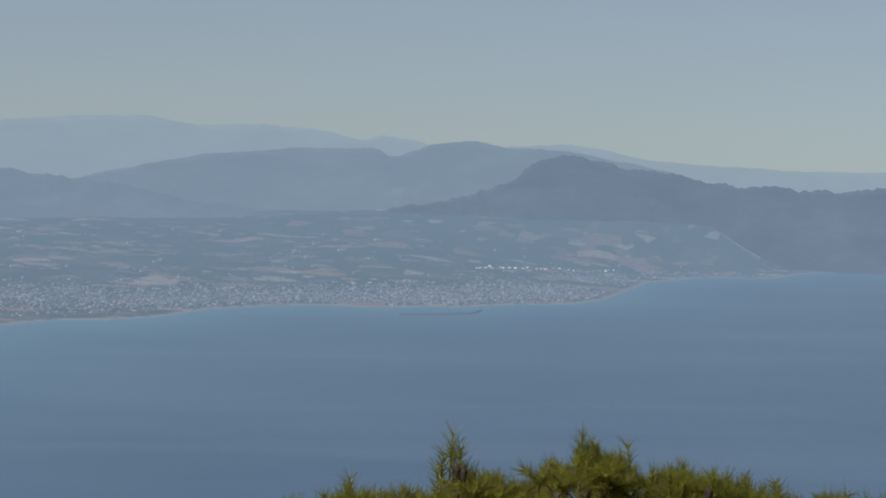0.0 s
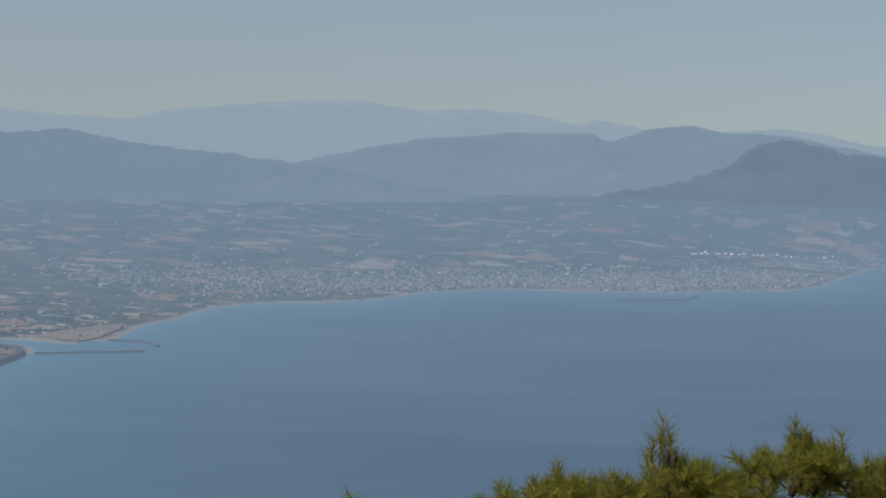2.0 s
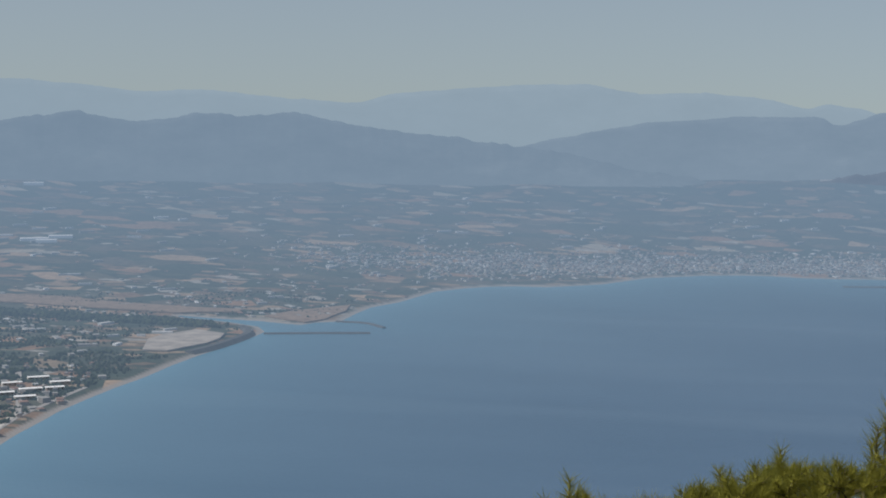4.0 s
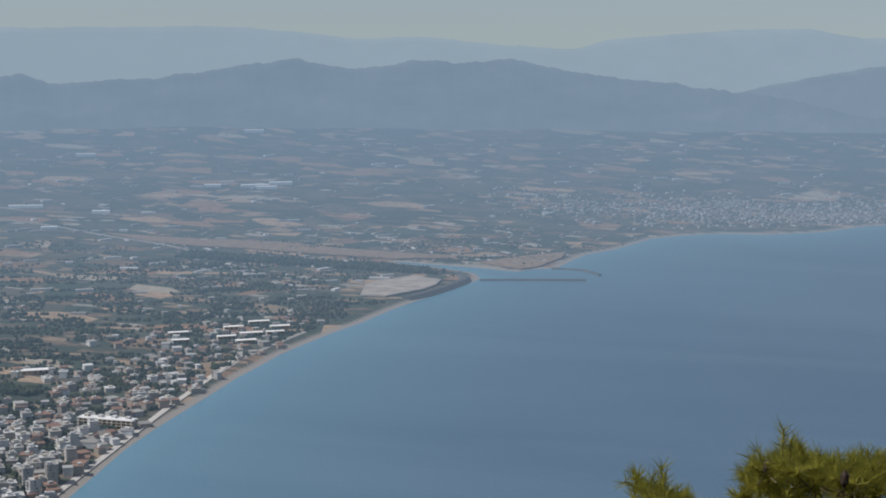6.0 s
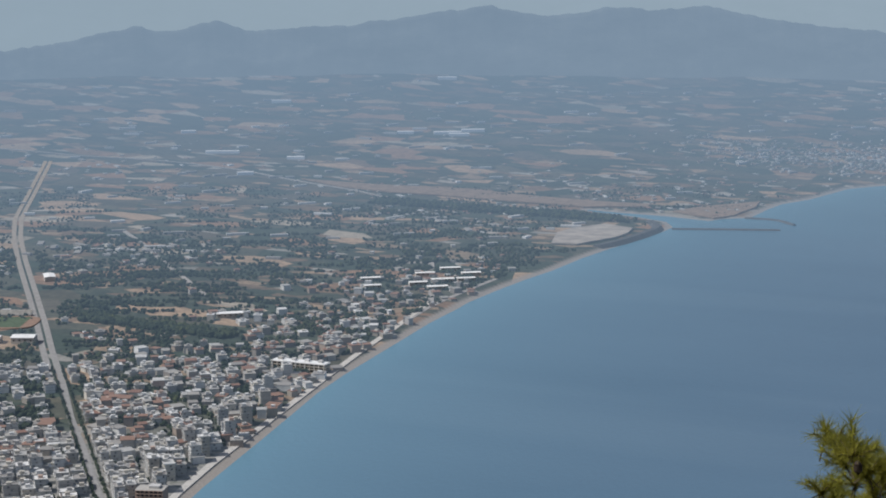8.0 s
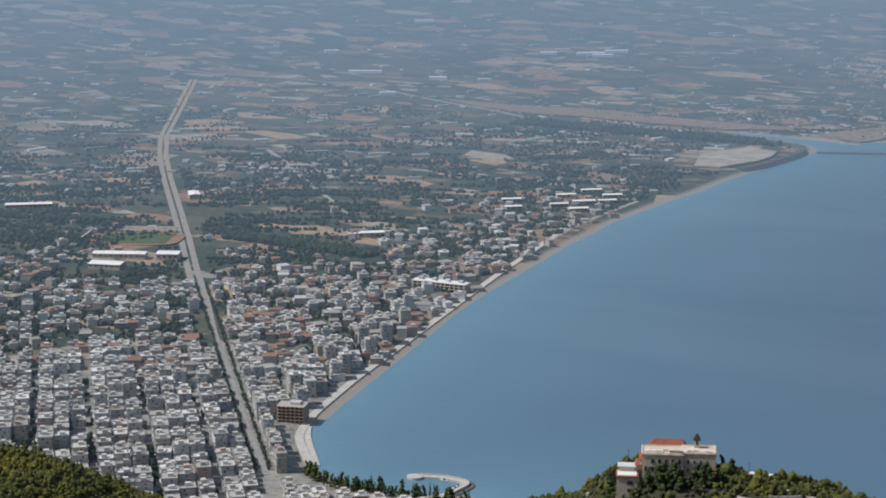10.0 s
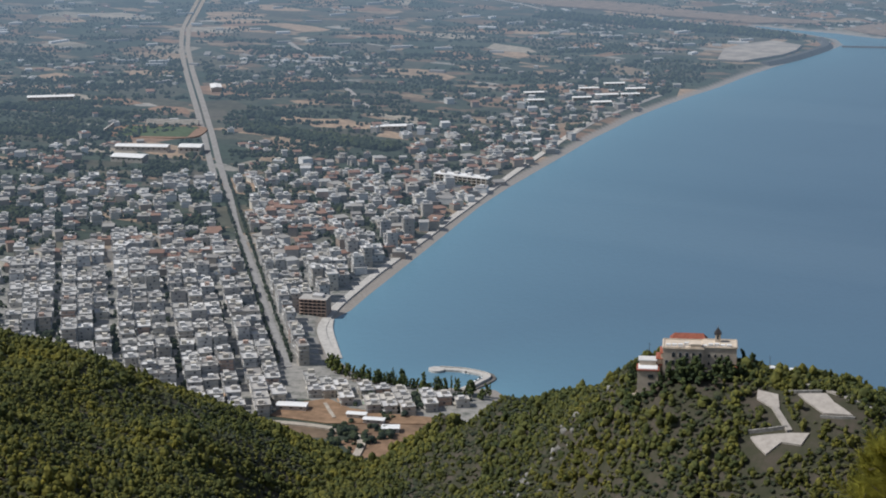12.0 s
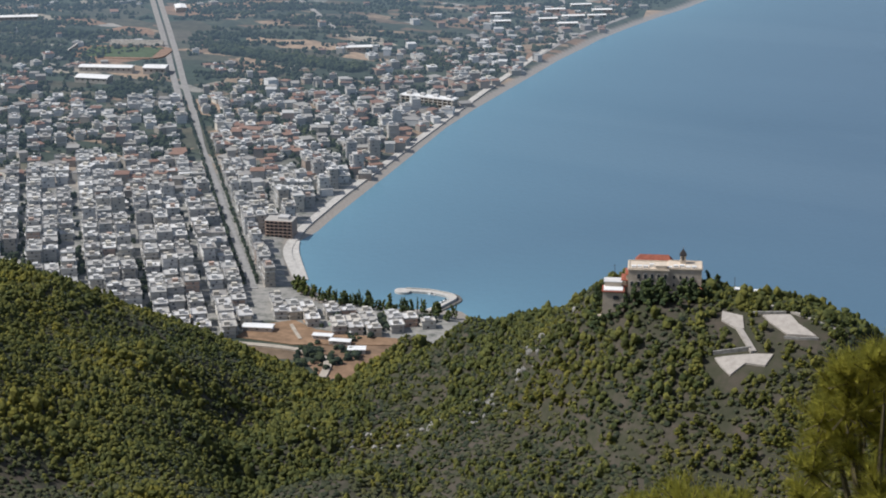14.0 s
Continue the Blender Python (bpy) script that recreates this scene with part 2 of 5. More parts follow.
# ---------------------------------------------------------------- shape of the land
COAST = np.array([
    (60, 700), (-300, 1020), (-600, 1215), (-659, 1258), (-666, 1257), (-677, 1250), (-686, 1248), (-706, 1241), (-729, 1237), (-756, 1233), (-765, 1235),
    (-791, 1255), (-804, 1265), (-827, 1297), (-858, 1339), (-864, 1357), (-865, 1385), (-875, 1428), (-890, 1503), (-906, 1584), (-924, 1672), (-944, 1768), (-956, 1854),
    (-965, 1942), (-974, 2031), (-985, 2133), (-989, 2223), (-993, 2269), (-991, 2356), (-986, 2441), (-977, 2523), (-974, 2628), (-965, 2721), (-950, 2806),
    (-942, 2892), (-941, 2951), (-967, 2998), (-1025, 3029), (-1081, 3050), (-1123, 3056), (-1129, 3074), (-1065, 3062), (-985, 3055), (-932, 3040), (-907, 3035), (-892, 3065),
    (-856, 3089), (-854, 3188), (-848, 3259), (-817, 3333), (-788, 3484), (-748, 3540), (-705, 3581), (-656, 3601), (-604, 3605), (-556, 3640), (-509, 3676), (-473, 3735),
    (-437, 3795), (-396, 3823), (-334, 3865), (-258, 3892), (-202, 3896), (-146, 3883), (-91, 3887), (-24, 3903), (31, 3907), (90, 3930), (109, 3953), (188, 3972),
    (279, 3994), (355, 4096), (416, 4260), (481, 4436), (563, 4502), (619, 4562), (781, 4567), (867, 4681), (1092, 4802), (1700, 4842),
], dtype=float)
COAST_RING = np.concatenate((COAST, [(9000, 4842), (9000, 9000), (-9000, 9000), (-9000, -9000), (9000, -9000), (2500, -600), (700, 300)]))
# hills: angle to the left, distance, height of crests, flanks and gullies
HILL_KNOTS = np.array([
    (15.1, 770, 223), (17.1, 785, 224), (19.8, 800, 224), (22.2, 806, 226), (22.2, 778, 221), (23.6, 805, 219), (25.6, 880, 181), (27.4, 920, 166), (29.2, 980, 134),
    (31.6, 1040, 85), (41.4, 1050, 169), (38.3, 1080, 132), (35.5, 1110, 95), (32.5, 1130, 58), (32.1, 790, 129), (42.2, 720, 171),
    (28.3, 720, 160), (19.3, 680, 182), (14.9, 680, 187), (24.7, 760, 183), (49.0, 1000, 221), (43.1, 1290, 0), (37.1, 1260, -2), (32.1, 1240, 13), (27.1, 1130, -11),
    (21.1, 960, 57), (13.1, 930, 85), (5, 760, 90), (-12, 700, 60), (22.2, 450, 261), (38.2, 450, 263), (8, 420, 240), (0, 0, 488.3),
    (39.0, 960, 160), (36.5, 985, 135), (34.3, 1010, 109), (38.2, 905, 156), (35.9, 890, 145), (34.2, 900, 129), (32.4, 965, 108), (33.6, 885, 122),
    (34.4, 800, 138), (31.1, 960, 115), (29.7, 965, 126), (32.1, 840, 138), (30.4, 885, 136), (27.9, 935, 144), (28.6, 850, 150), (30.7, 775, 154),
    (41.5, 835, 191), (38.6, 835, 170), (36.1, 830, 155), (34.9, 815, 146), (40.5, 880, 178), (39.2, 760, 174), (26.2, 800, 174),
])


def hill_solver():
    kx, ky = polar(HILL_KNOTS[:, 0], HILL_KNOTS[:, 1])
    d = np.hypot(kx[:, None] - kx, ky[:, None] - ky)
    n = len(kx)
    a = np.zeros((n + 3, n + 3))
    a[:n, :n] = d
    a[:n, n:] = np.column_stack((np.ones(n), kx, ky))
    a[n:, :n] = a[:n, n:].T
    w = np.linalg.solve(a, np.concatenate((HILL_KNOTS[:, 2], np.zeros(3))))
    return kx, ky, w


HILL = hill_solver()


@functools.lru_cache(maxsize=None)
def noise_table(seed):
    return np.random.default_rng(seed).uniform(-1, 1, (64, 64))


def lattice_noise(x, y, size, seed):
    """Smooth value noise, about -1 to 1, with cells of that size."""
    table = noise_table(seed)
    u, v = x / size, y / size
    i, j = np.floor(u).astype(int), np.floor(v).astype(int)
    fu, fv = u - i, v - j
    fu, fv = fu * fu * (3 - 2 * fu), fv * fv * (3 - 2 * fv)
    g = lambda a, b: table[a % 64, b % 64]
    return (g(i, j) * (1 - fu) + g(i + 1, j) * fu) * (1 - fv) + (g(i, j + 1) * (1 - fu) + g(i + 1, j + 1) * fu) * fv


def coast_distance(x, y):
    """Metres inland; negative over the sea."""
    best = np.full(x.shape, 1e9)
    for (ax, ay), (bx, by) in zip(COAST[:-1], COAST[1:]):
        dx, dy = bx - ax, by - ay
        t = np.clip(((x - ax) * dx + (y - ay) * dy) / (dx * dx + dy * dy), 0, 1)
        best = np.minimum(best, np.hypot(x - ax - t * dx, y - ay - t * dy))
    inside = np.zeros(x.shape, dtype=bool)
    ring = COAST_RING
    for (ax, ay), (bx, by) in zip(ring, np.roll(ring, -1, axis=0)):
        if ay != by:
            inside ^= ((ay > y) != (by > y)) & (x < ax + (y - ay) * (bx - ax) / (by - ay))
    return np.where(inside, best, -best)


def hill_height(x, y):
    kx, ky, w = HILL
    z = w[-3] + w[-2] * x + w[-1] * y
    for a, b, c in zip(kx, ky, w):
        z = z + c * np.hypot(x - a, y - b)
    r = np.hypot(x, y)
    rough = np.clip((r - 60) / 400, 0, 1)
    knoll = 1 - 0.85 * np.exp(-((x + 272) ** 2 + (y - 730) ** 2) / 75 ** 2)
    gully = np.abs(lattice_noise(0.8 * x + 0.6 * y, (0.8 * y - 0.6 * x) * 0.45, 64, 9))
    z = z + rough * knoll * (12 * (gully - 0.35) + 4 * lattice_noise(x, y, 95, 1) + 4.5 * lattice_noise(x, y, 42, 2) + 1.6 * lattice_noise(x, y, 17, 3))
    behind = np.clip(-y / 300, 0, 1)
    return z * (1 - behind) + behind * (488 + 0.3 * np.minimum(-y, 2500)) + 0 * x


def land_height(x, y):
    x, y = np.asarray(x, dtype=float), np.asarray(y, dtype=float)
    s = coast_distance(x, y)
    r = np.hypot(x, y)
    flat = np.where(s > 0, np.minimum(0.12 * s, 2.5) + 0.012 * np.clip(s - 60, 0, 600), np.maximum(0.12 * s, -8))
    # far off, the plain climbs to the foot of the mountains
    start = np.clip(r - s, 3300, 4500)
    t = np.clip((r - start - 80) / (4760 - start), 0, 1.2)
    flat = flat + np.where(s > 80, 92 * t ** 1.5 + 7 * np.clip((r - 4350) / 350, 0, 1) * (lattice_noise(x, y, 330, 6) + 0.6 * lattice_noise(x, y, 120, 7)), 0) * np.clip((s - 80) / 150, 0, 1)
    z = np.where(s > 60, flat + 1.5 * lattice_noise(x, y, 130, 5) * np.clip(s / 300, 0, 1), flat)
    hill = np.where((r < 1400) | (y < 0), hill_height(x, y), -50)
    return np.where(hill > z, hill, z), s, np.clip((hill - z) / 6, 0, 1)


def build_land():
    az = np.concatenate((np.linspace(-14, 46, 620), np.linspace(46.5, 345.5, 130)))
    r = np.concatenate(([0.01, 0.5, 2, 4, 10, 20, 35], np.geomspace(50, 640, 28), np.linspace(650, 1240, 190), np.geomspace(1245, 4960, 330)))
    A, R = np.meshgrid(az, r)
    x, y = polar(A, R)
    z, s, hill = land_height(x, y)
    na, nr = len(az), len(r)
    idx = np.arange(nr * na).reshape(nr, na)
    a, b = idx[:-1, :], idx[1:, :]
    faces = np.stack((a, np.roll(a, -1, 1), np.roll(b, -1, 1), b), -1).reshape(-1, 4)
    keep = (s.ravel()[faces] > -70).any(1)
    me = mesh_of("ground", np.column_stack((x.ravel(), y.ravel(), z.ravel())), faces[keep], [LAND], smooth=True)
    beach = np.clip((14 - s) / 4, 0, 1) * (s > -30) * (hill < 0.3)
    inland = (x + 836) * -0.772 + (y - 1238) * -0.636
    urban = np.clip((1900 - R - 0.1 * np.maximum(inland, 0)) / 120, 0, 1) * (s > 12) * (hill <= 0) * (y > np.where(x > -775, 1166, 0)) * (R > 1150)
    for key, data in (("hill", hill), ("beach", beach), ("urban", urban)):
        me.attributes.new(key, "FLOAT", "POINT").data.foreach_set("value", data.ravel().astype(np.float32))
    tagged(new("ground", me), "wooded hillside and coastal plain of groves and bare fields", "ground", kind="structure")


def build_sea():
    az = np.concatenate((np.linspace(-16, 46, 300), np.linspace(47, 343, 75)))
    r = np.concatenate((np.linspace(300, 1100, 12), np.geomspace(1150, 4985, 170)))
    A, R = np.meshgrid(az, r)
    x, y = polar(A, R)
    s = coast_distance(x, y)
    na = len(az)
    idx = np.arange(x.size).reshape(x.shape)
    a, b = idx[:-1, :], idx[1:, :]
    faces = np.stack((a, np.roll(a, -1, 1), np.roll(b, -1, 1), b), -1).reshape(-1, 4)
    keep = (s.ravel()[faces] < 60).any(1)
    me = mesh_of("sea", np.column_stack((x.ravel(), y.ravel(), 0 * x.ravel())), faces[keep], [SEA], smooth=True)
    shallow = 0.72 * np.exp(-np.maximum(-s, 0) / 240) + 0.2 * np.exp(-np.maximum(-s, 0) / 22)
    me.attributes.new("shallow", "FLOAT", "POINT").data.foreach_set("value", shallow.ravel().astype(np.float32))
    tagged(new("water", me), "calm blue sea, turquoise along the shallow shore", "sea", kind="structure")


GX, GY, CELL = np.arange(-4000, 1700, 12.0), np.arange(900, 4990, 12.0), 12.0
GRID = [g for g in land_height(*np.meshgrid(GX, GY))]


def height(x, y):
    """Height, metres inland and share of hillside at a place of the plain."""
    u, v = (x - GX[0]) / CELL, (y - GY[0]) / CELL
    i, j = int(min(max(u, 0), len(GX) - 2)), int(min(max(v, 0), len(GY) - 2))
    fu, fv = u - i, v - j
    return [float((g[j, i] * (1 - fu) + g[j, i + 1] * fu) * (1 - fv) + (g[j + 1, i] * (1 - fu) + g[j + 1, i + 1] * fu) * fv) for g in GRID]


build_land()
build_sea()


# ---------------------------------------------------------------- far mountains
def build_range(name, r, sky_line, mat, label, jag=0.03, foot=-0.9, seed=0, depth=60.0, low=60.0):
    """One range: a long uneven slope from its foot to a crest that follows the sky line (angle to the left, degrees above the eye), and a back slope."""
    line = np.array(sorted(sky_line))
    az = np.linspace(line[0, 0], line[-1, 0], int((line[-1, 0] - line[0, 0]) / 0.05) + 2)
    el = np.interp(az, line[:, 0], line[:, 1])
    k = np.ones(9) / 9
    el = np.convolve(np.pad(el, 4, mode="edge"), k, mode="valid")
    zero = 0 * az
    el = el + jag * (lattice_noise(az, zero, 0.55, seed) + 0.6 * lattice_noise(az, zero, 0.21, seed + 1) + 0.35 * lattice_noise(az, zero, 0.09, seed + 2))
    top = EYE + r * np.tan(np.radians(el))
    verts, steps = [], 14
    for i in range(steps + 1):
        t = i / steps
        rr = r - depth * (1 - t) + 0.03 * depth * lattice_noise(az * 3, zero + 7 * t, 1.0, seed + 5) * (1 - t)
        x, y = polar(az, rr)
        z = low + (top - low) * t ** 0.8 + (1 - t) * t * (34 * lattice_noise(az, zero + t * 4, 0.7, seed + 7) + 16 * lattice_noise(az, zero + t * 9, 0.24, seed + 8))
        verts.append(np.column_stack((x, y, np.minimum(z, top))))
    x, y = polar(az, r + 8)
    verts.append(np.column_stack((x, y, top - 30)))
    x, y = polar(az, r + 10)
    verts.append(np.column_stack((x, y, zero + low)))
    n = len(az)
    faces = np.array([(j * n + i, j * n + i + 1, (j + 1) * n + i + 1, (j + 1) * n + i) for j in range(steps + 2) for i in range(n - 1)])
    me = mesh_of(name, np.concatenate(verts), faces, [mat], smooth=True)
    tagged(new(name, me), label, "mountains", kind="structure")


FAR_LINE = [(44.8, -2.58), (39.8, -1.98), (35.8, -1.88), (32.7, -1.73), (28.8, -1.74), (24.8, -1.74), (23.2, -1.89), (21.1, -2.1), (19.5, -2.05), (16.02, -2.35), (15.02, -2.39), (13.83, -2.07), (12.24, -1.97), (10.3, -1.81), (8.36, -1.78), (6.76, -2.05), (5.32, -1.97), (3.73, -2.07), (2.88, -2.21), (2.18, -2.39), (1.63, -2.21), (0.66, -2.36), (-0.0, -2.57), (-2.59, -2.47), (-3.53, -2.37), (-4.78, -2.48), (-5.98, -2.77), (-7.38, -2.85), (-9.08, -2.92), (-10.68, -2.96), (-16.08, -2.88)]
NEAR_LINE = [(45.8, -3.88), (37.8, -3.88), (35.1, -3.6), (34.1, -3.33), (33.2, -3.18), (32.25, -3.33), (30.8, -3.06), (29.9, -3.31), (27.5, -3.23), (25.55, -3.0), (23.2, -2.66), (21.3, -2.95), (19.1, -2.69), (18.41, -2.81), (16.81, -2.66), (14.92, -3.09), (12.34, -3.35), (10.74, -3.54), (8.95, -3.79), (7.36, -4.14), (5.77, -4.37), (2.88, -4.87)]
MID_LINE = [(12.83, -4.17), (9.8, -3.45), (8.19, -3.13), (6.56, -2.84), (4.18, -2.64), (2.28, -2.6), (1.79, -2.6), (1.29, -2.89), (0.17, -2.46), (-1.1, -2.33), (-1.93, -2.54), (-3.49, -2.52), (-6.08, -2.98), (-10.08, -3.88), (-16.08, -4.38)]
HUMP_LINE = [(3.88, -4.87), (1.29, -4.34), (-0.66, -4.07), (-1.95, -3.56), (-2.89, -2.9), (-3.86, -2.67), (-4.48, -2.75), (-5.28, -3.0), (-6.08, -3.1), (-6.58, -3.06), (-7.68, -3.31), (-8.88, -3.46), (-10.28, -3.52), (-12.58, -3.41), (-16.08, -3.48)]
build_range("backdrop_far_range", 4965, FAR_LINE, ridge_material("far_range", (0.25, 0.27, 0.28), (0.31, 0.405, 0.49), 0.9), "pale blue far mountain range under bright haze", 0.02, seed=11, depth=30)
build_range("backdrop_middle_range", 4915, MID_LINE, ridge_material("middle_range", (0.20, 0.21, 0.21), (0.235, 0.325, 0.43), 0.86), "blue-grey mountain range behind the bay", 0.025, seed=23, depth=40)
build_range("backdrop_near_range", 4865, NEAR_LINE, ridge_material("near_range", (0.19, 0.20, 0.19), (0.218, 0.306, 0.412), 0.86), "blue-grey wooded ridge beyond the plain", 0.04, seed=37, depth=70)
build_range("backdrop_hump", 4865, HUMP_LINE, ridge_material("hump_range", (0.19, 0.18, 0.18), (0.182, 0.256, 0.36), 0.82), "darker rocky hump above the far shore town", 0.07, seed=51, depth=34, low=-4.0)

# ---------------------------------------------------------------- town
GRID_ALONG = np.array((-0.636, 0.772))          # direction of the long streets
GRID_ACROSS = np.array((-0.772, -0.636))        # away from the shore
GRID_ZERO = np.array((-836.0, 1238.0))          # foot of the main road
GRID_TURN = math.atan2(GRID_ALONG[1], GRID_ALONG[0])


def block_pieces(rng, w, d, floors):
    """Boxes of one block of flats, about its own middle: (kind, x, y, z, sx, sy, sz)."""
    out, h = [], 3.05
    inset = rng.choice((0.0, 0.7, 1.1))
    out.append(("body", 0, 0, -4.0, w - 1.2, d - 2 * inset - 0.4, floors * h + 4.0))
    for k in range(1, floors + 1):
        out.append(("balcony", 0, 0, k * h - 0.25, w - (0.0 if k < floors else 0.4), d, 0.28))
        if k < floors:
            for side in (-1, 1):
                if rng.random() < 0.75:
                    out.append(("parapet", 0, side * (d / 2 - 0.06), k * h + 0.03, (w - 0.2) * rng.choice((1.0, 0.62)), 0.12, 0.95))
    for k in range(floors):
        n = max(2, int(w / 5.0))
        for i in range(n):
            x = (i + 0.5) / n * (w - 2) - (w - 2) / 2
            for side in (-1, 1):
                out.append(("window", x, side * (d / 2 - inset - 0.17), k * h + 0.35, 1.5, 0.14, 2.1))
    for k in range(floors):
        for side in (-1, 1):
            out.append(("window", side * (w / 2 - 0.57), rng.uniform(-0.25, 0.25) * d, k * h + 0.9, 0.14, 1.6, 1.4))
    top = floors * h
    out.append(("stair_head", rng.uniform(-0.2, 0.2) * w, rng.uniform(-0.2, 0.2) * d, top, 3.6, 4.2, 2.6))
    for sx, sy, x, y in ((w - 0.4, 0.2, 0, d / 2 - 0.1), (w - 0.4, 0.2, 0, -d / 2 + 0.1), (0.2, d - 0.4, w / 2 - 0.3, 0), (0.2, d - 0.4, -w / 2 + 0.3, 0)):
        out.append(("roof_parapet", x, y, top, sx, sy, 0.75))
    if rng.random() < 0.6:
        out.append(("water_tank", rng.uniform(-0.35, 0.35) * w, rng.uniform(-0.35, 0.35) * d, top, 1.8, 1.2, 1.3))
    if rng.random() < 0.45:
        out.append(("awning", 0, -d / 2 - 0.4, (floors - 1) * h - 0.4, w * 0.5, 1.6, 0.15))
    return out


def building_prototype(seed, w, d, floors):
    rng = random.Random(seed)
    root = new("apartment_building")
    for kind, x, y, z, sx, sy, sz in block_pieces(rng, w, d, floors):
        p = Pile()
        p.box(0, 0, 0, sx, sy, sz)
        mat = {"window": SHUTTER, "water_tank": CONCRETE, "awning": AWNING, "body": HOUSE}.get(kind, TRIM)
        part(kind, p.mesh(kind, [mat]), root, m=Matrix.Translation((x, y, z)))
    return root


MAIN_ROAD = [(-823, 1223), (-855, 1261), (-907, 1322), (-974, 1403), (-1036, 1479), (-1107, 1562), (-1182, 1658), (-1302, 1806), (-1403, 1933), (-1521, 2078), (-1658, 2246), (-1798, 2425), (-1915, 2588), (-2069, 2840), (-2227, 3108)]
STREET_LINES = [46.0 * b - 8.0 if b > 0 else 42.0 * b for b in range(-4, 12)]      # middles of the long streets


def off_main_road(x, y):
    """Metres from the middle of the main road."""
    best = np.full(np.shape(x), 1e9)
    for (ax, ay), (bx, by) in zip(MAIN_ROAD[:-1], MAIN_ROAD[1:]):
        dx, dy = bx - ax, by - ay
        t = np.clip(((x - ax) * dx + (y - ay) * dy) / (dx * dx + dy * dy), 0, 1)
        best = np.minimum(best, np.hypot(x - ax - t * dx, y - ay - t * dy))
    return best


ROAD_GRID = off_main_road(*np.meshgrid(GX, GY))


def from_road(x, y):
    i, j = round((x - GX[0]) / CELL), round((y - GY[0]) / CELL)
    return float(ROAD_GRID[min(max(j, 0), len(GY) - 1), min(max(i, 0), len(GX) - 1)])


FOOT = [(-774, 1151), (-755, 1175), (-729, 1164), (-693, 1169), (-659, 1178), (-655, 1166), (-690, 1148), (-727, 1128), (-772, 1122)]      # dry ground below the town


def on_foot_ground(x, y):
    inside = False
    for (ax, ay), (bx, by) in zip(FOOT, FOOT[1:] + FOOT[:1]):
        if (ay > y) != (by > y) and x < ax + (y - ay) * (bx - ax) / (by - ay):
            inside = not inside
    return inside


def town_plots():
    """Plots of the grid: place, size, storeys and distance from the look-out."""
    rng = random.Random(5)
    plots = []
    streets = [46.0 * b - 8.0 if b > 0 else 42.0 * b for b in range(-6, 13)]
    lots = []
    for b, (v_a, v_b) in enumerate(zip(streets, streets[1:])):
        from_a, from_b = (8.4 if v == 0 else 3.2 for v in (v_a, v_b))
        count = 2 if v_b - v_a < 40 else 3
        deep = (v_b - v_a - from_a - from_b) / count
        lots += [(b, v_a + from_a + deep * (k + 0.5), deep) for k in range(count)]
    for band, v0, deep in lots:
        u = -150.0 + rng.uniform(0, 10)
        while u < 800:
            w = rng.uniform(8.0, 18.0)
            d = deep - rng.uniform(0.0, 2.2)
            v = v0 + rng.uniform(-0.5, 0.5)
            cross = (u + 500 + 23 * band) % 96 < 5.0
            if not cross:
                x, y = GRID_ZERO + GRID_ALONG * (u + w / 2) + GRID_ACROSS * v
                z, s, hill = height(x, y)
                r = math.hypot(x, y)
                edge = 1860 + 50 * math.sin(v * 0.02) - 0.10 * max(v, 0)
                thin = rng.random() < (0.07 if r < edge - 300 else 0.22 if r < edge else 0.72)
                free = s > 24 + d / 3 and hill <= 0 and off_main_road(x, y) - d / 2 > 7.6 and not on_foot_ground(x, y) and not (x > -775 and y < 1166) and not thin and r < 2150
                clear = all(math.hypot(x - a, y - b) > q for a, b, q in CLEAR)
                if free and clear and not (s < 34 and r < 1480):
                    floors = rng.choice((2, 2, 3, 3, 4, 4, 5)) if r < edge - 150 else rng.choice((1, 2, 2, 3))
                    if s < 62 and rng.random() < 0.7:
                        floors = rng.choice((4, 5, 5, 6))
                    if 0 < v < 26:
                        floors = min(floors, 3)
                    if s < 80 and r < 1460:
                        floors = 2
                    if r < 1420:
                        floors = min(floors, rng.choice((2, 3, 3, 4)))
                    plots.append((x, y, z + rng.uniform(-0.5, 0.8), w - rng.uniform(0.2, 1.2), d, floors, r))
            u += w + 0.3 if not cross else 6.2
    return plots


# places kept free for the sports ground, the halls and the long hotel: place and reach
CLEAR = ((-1455, 1894, 64), (-1385, 1747, 34), (-1400, 1802, 42), (-1355, 1820, 30), (-1005, 1839, 40), (-884, 1352, 22), (-1247, 1948, 60), (-1180, 1950, 50), (-1310, 1948, 50))

SHUTTERS = random_material("window_shutters_far", [(0.0, (0.10, 0.10, 0.11)), (0.35, (0.20, 0.19, 0.18)), (0.6, (0.30, 0.27, 0.23)), (0.8, (0.14, 0.15, 0.17))], 0.5, island=True, haze_glow=True)
TRIM = random_material("painted_trim", [(0.0, (0.58, 0.57, 0.56)), (0.3, (0.70, 0.69, 0.68)), (0.55, (0.46, 0.44, 0.41)), (0.8, (0.62, 0.58, 0.52))])
AWNING = random_material("awning_cloth", [(0.0, (0.45, 0.30, 0.20)), (0.4, (0.55, 0.52, 0.45)), (0.7, (0.25, 0.32, 0.25))])


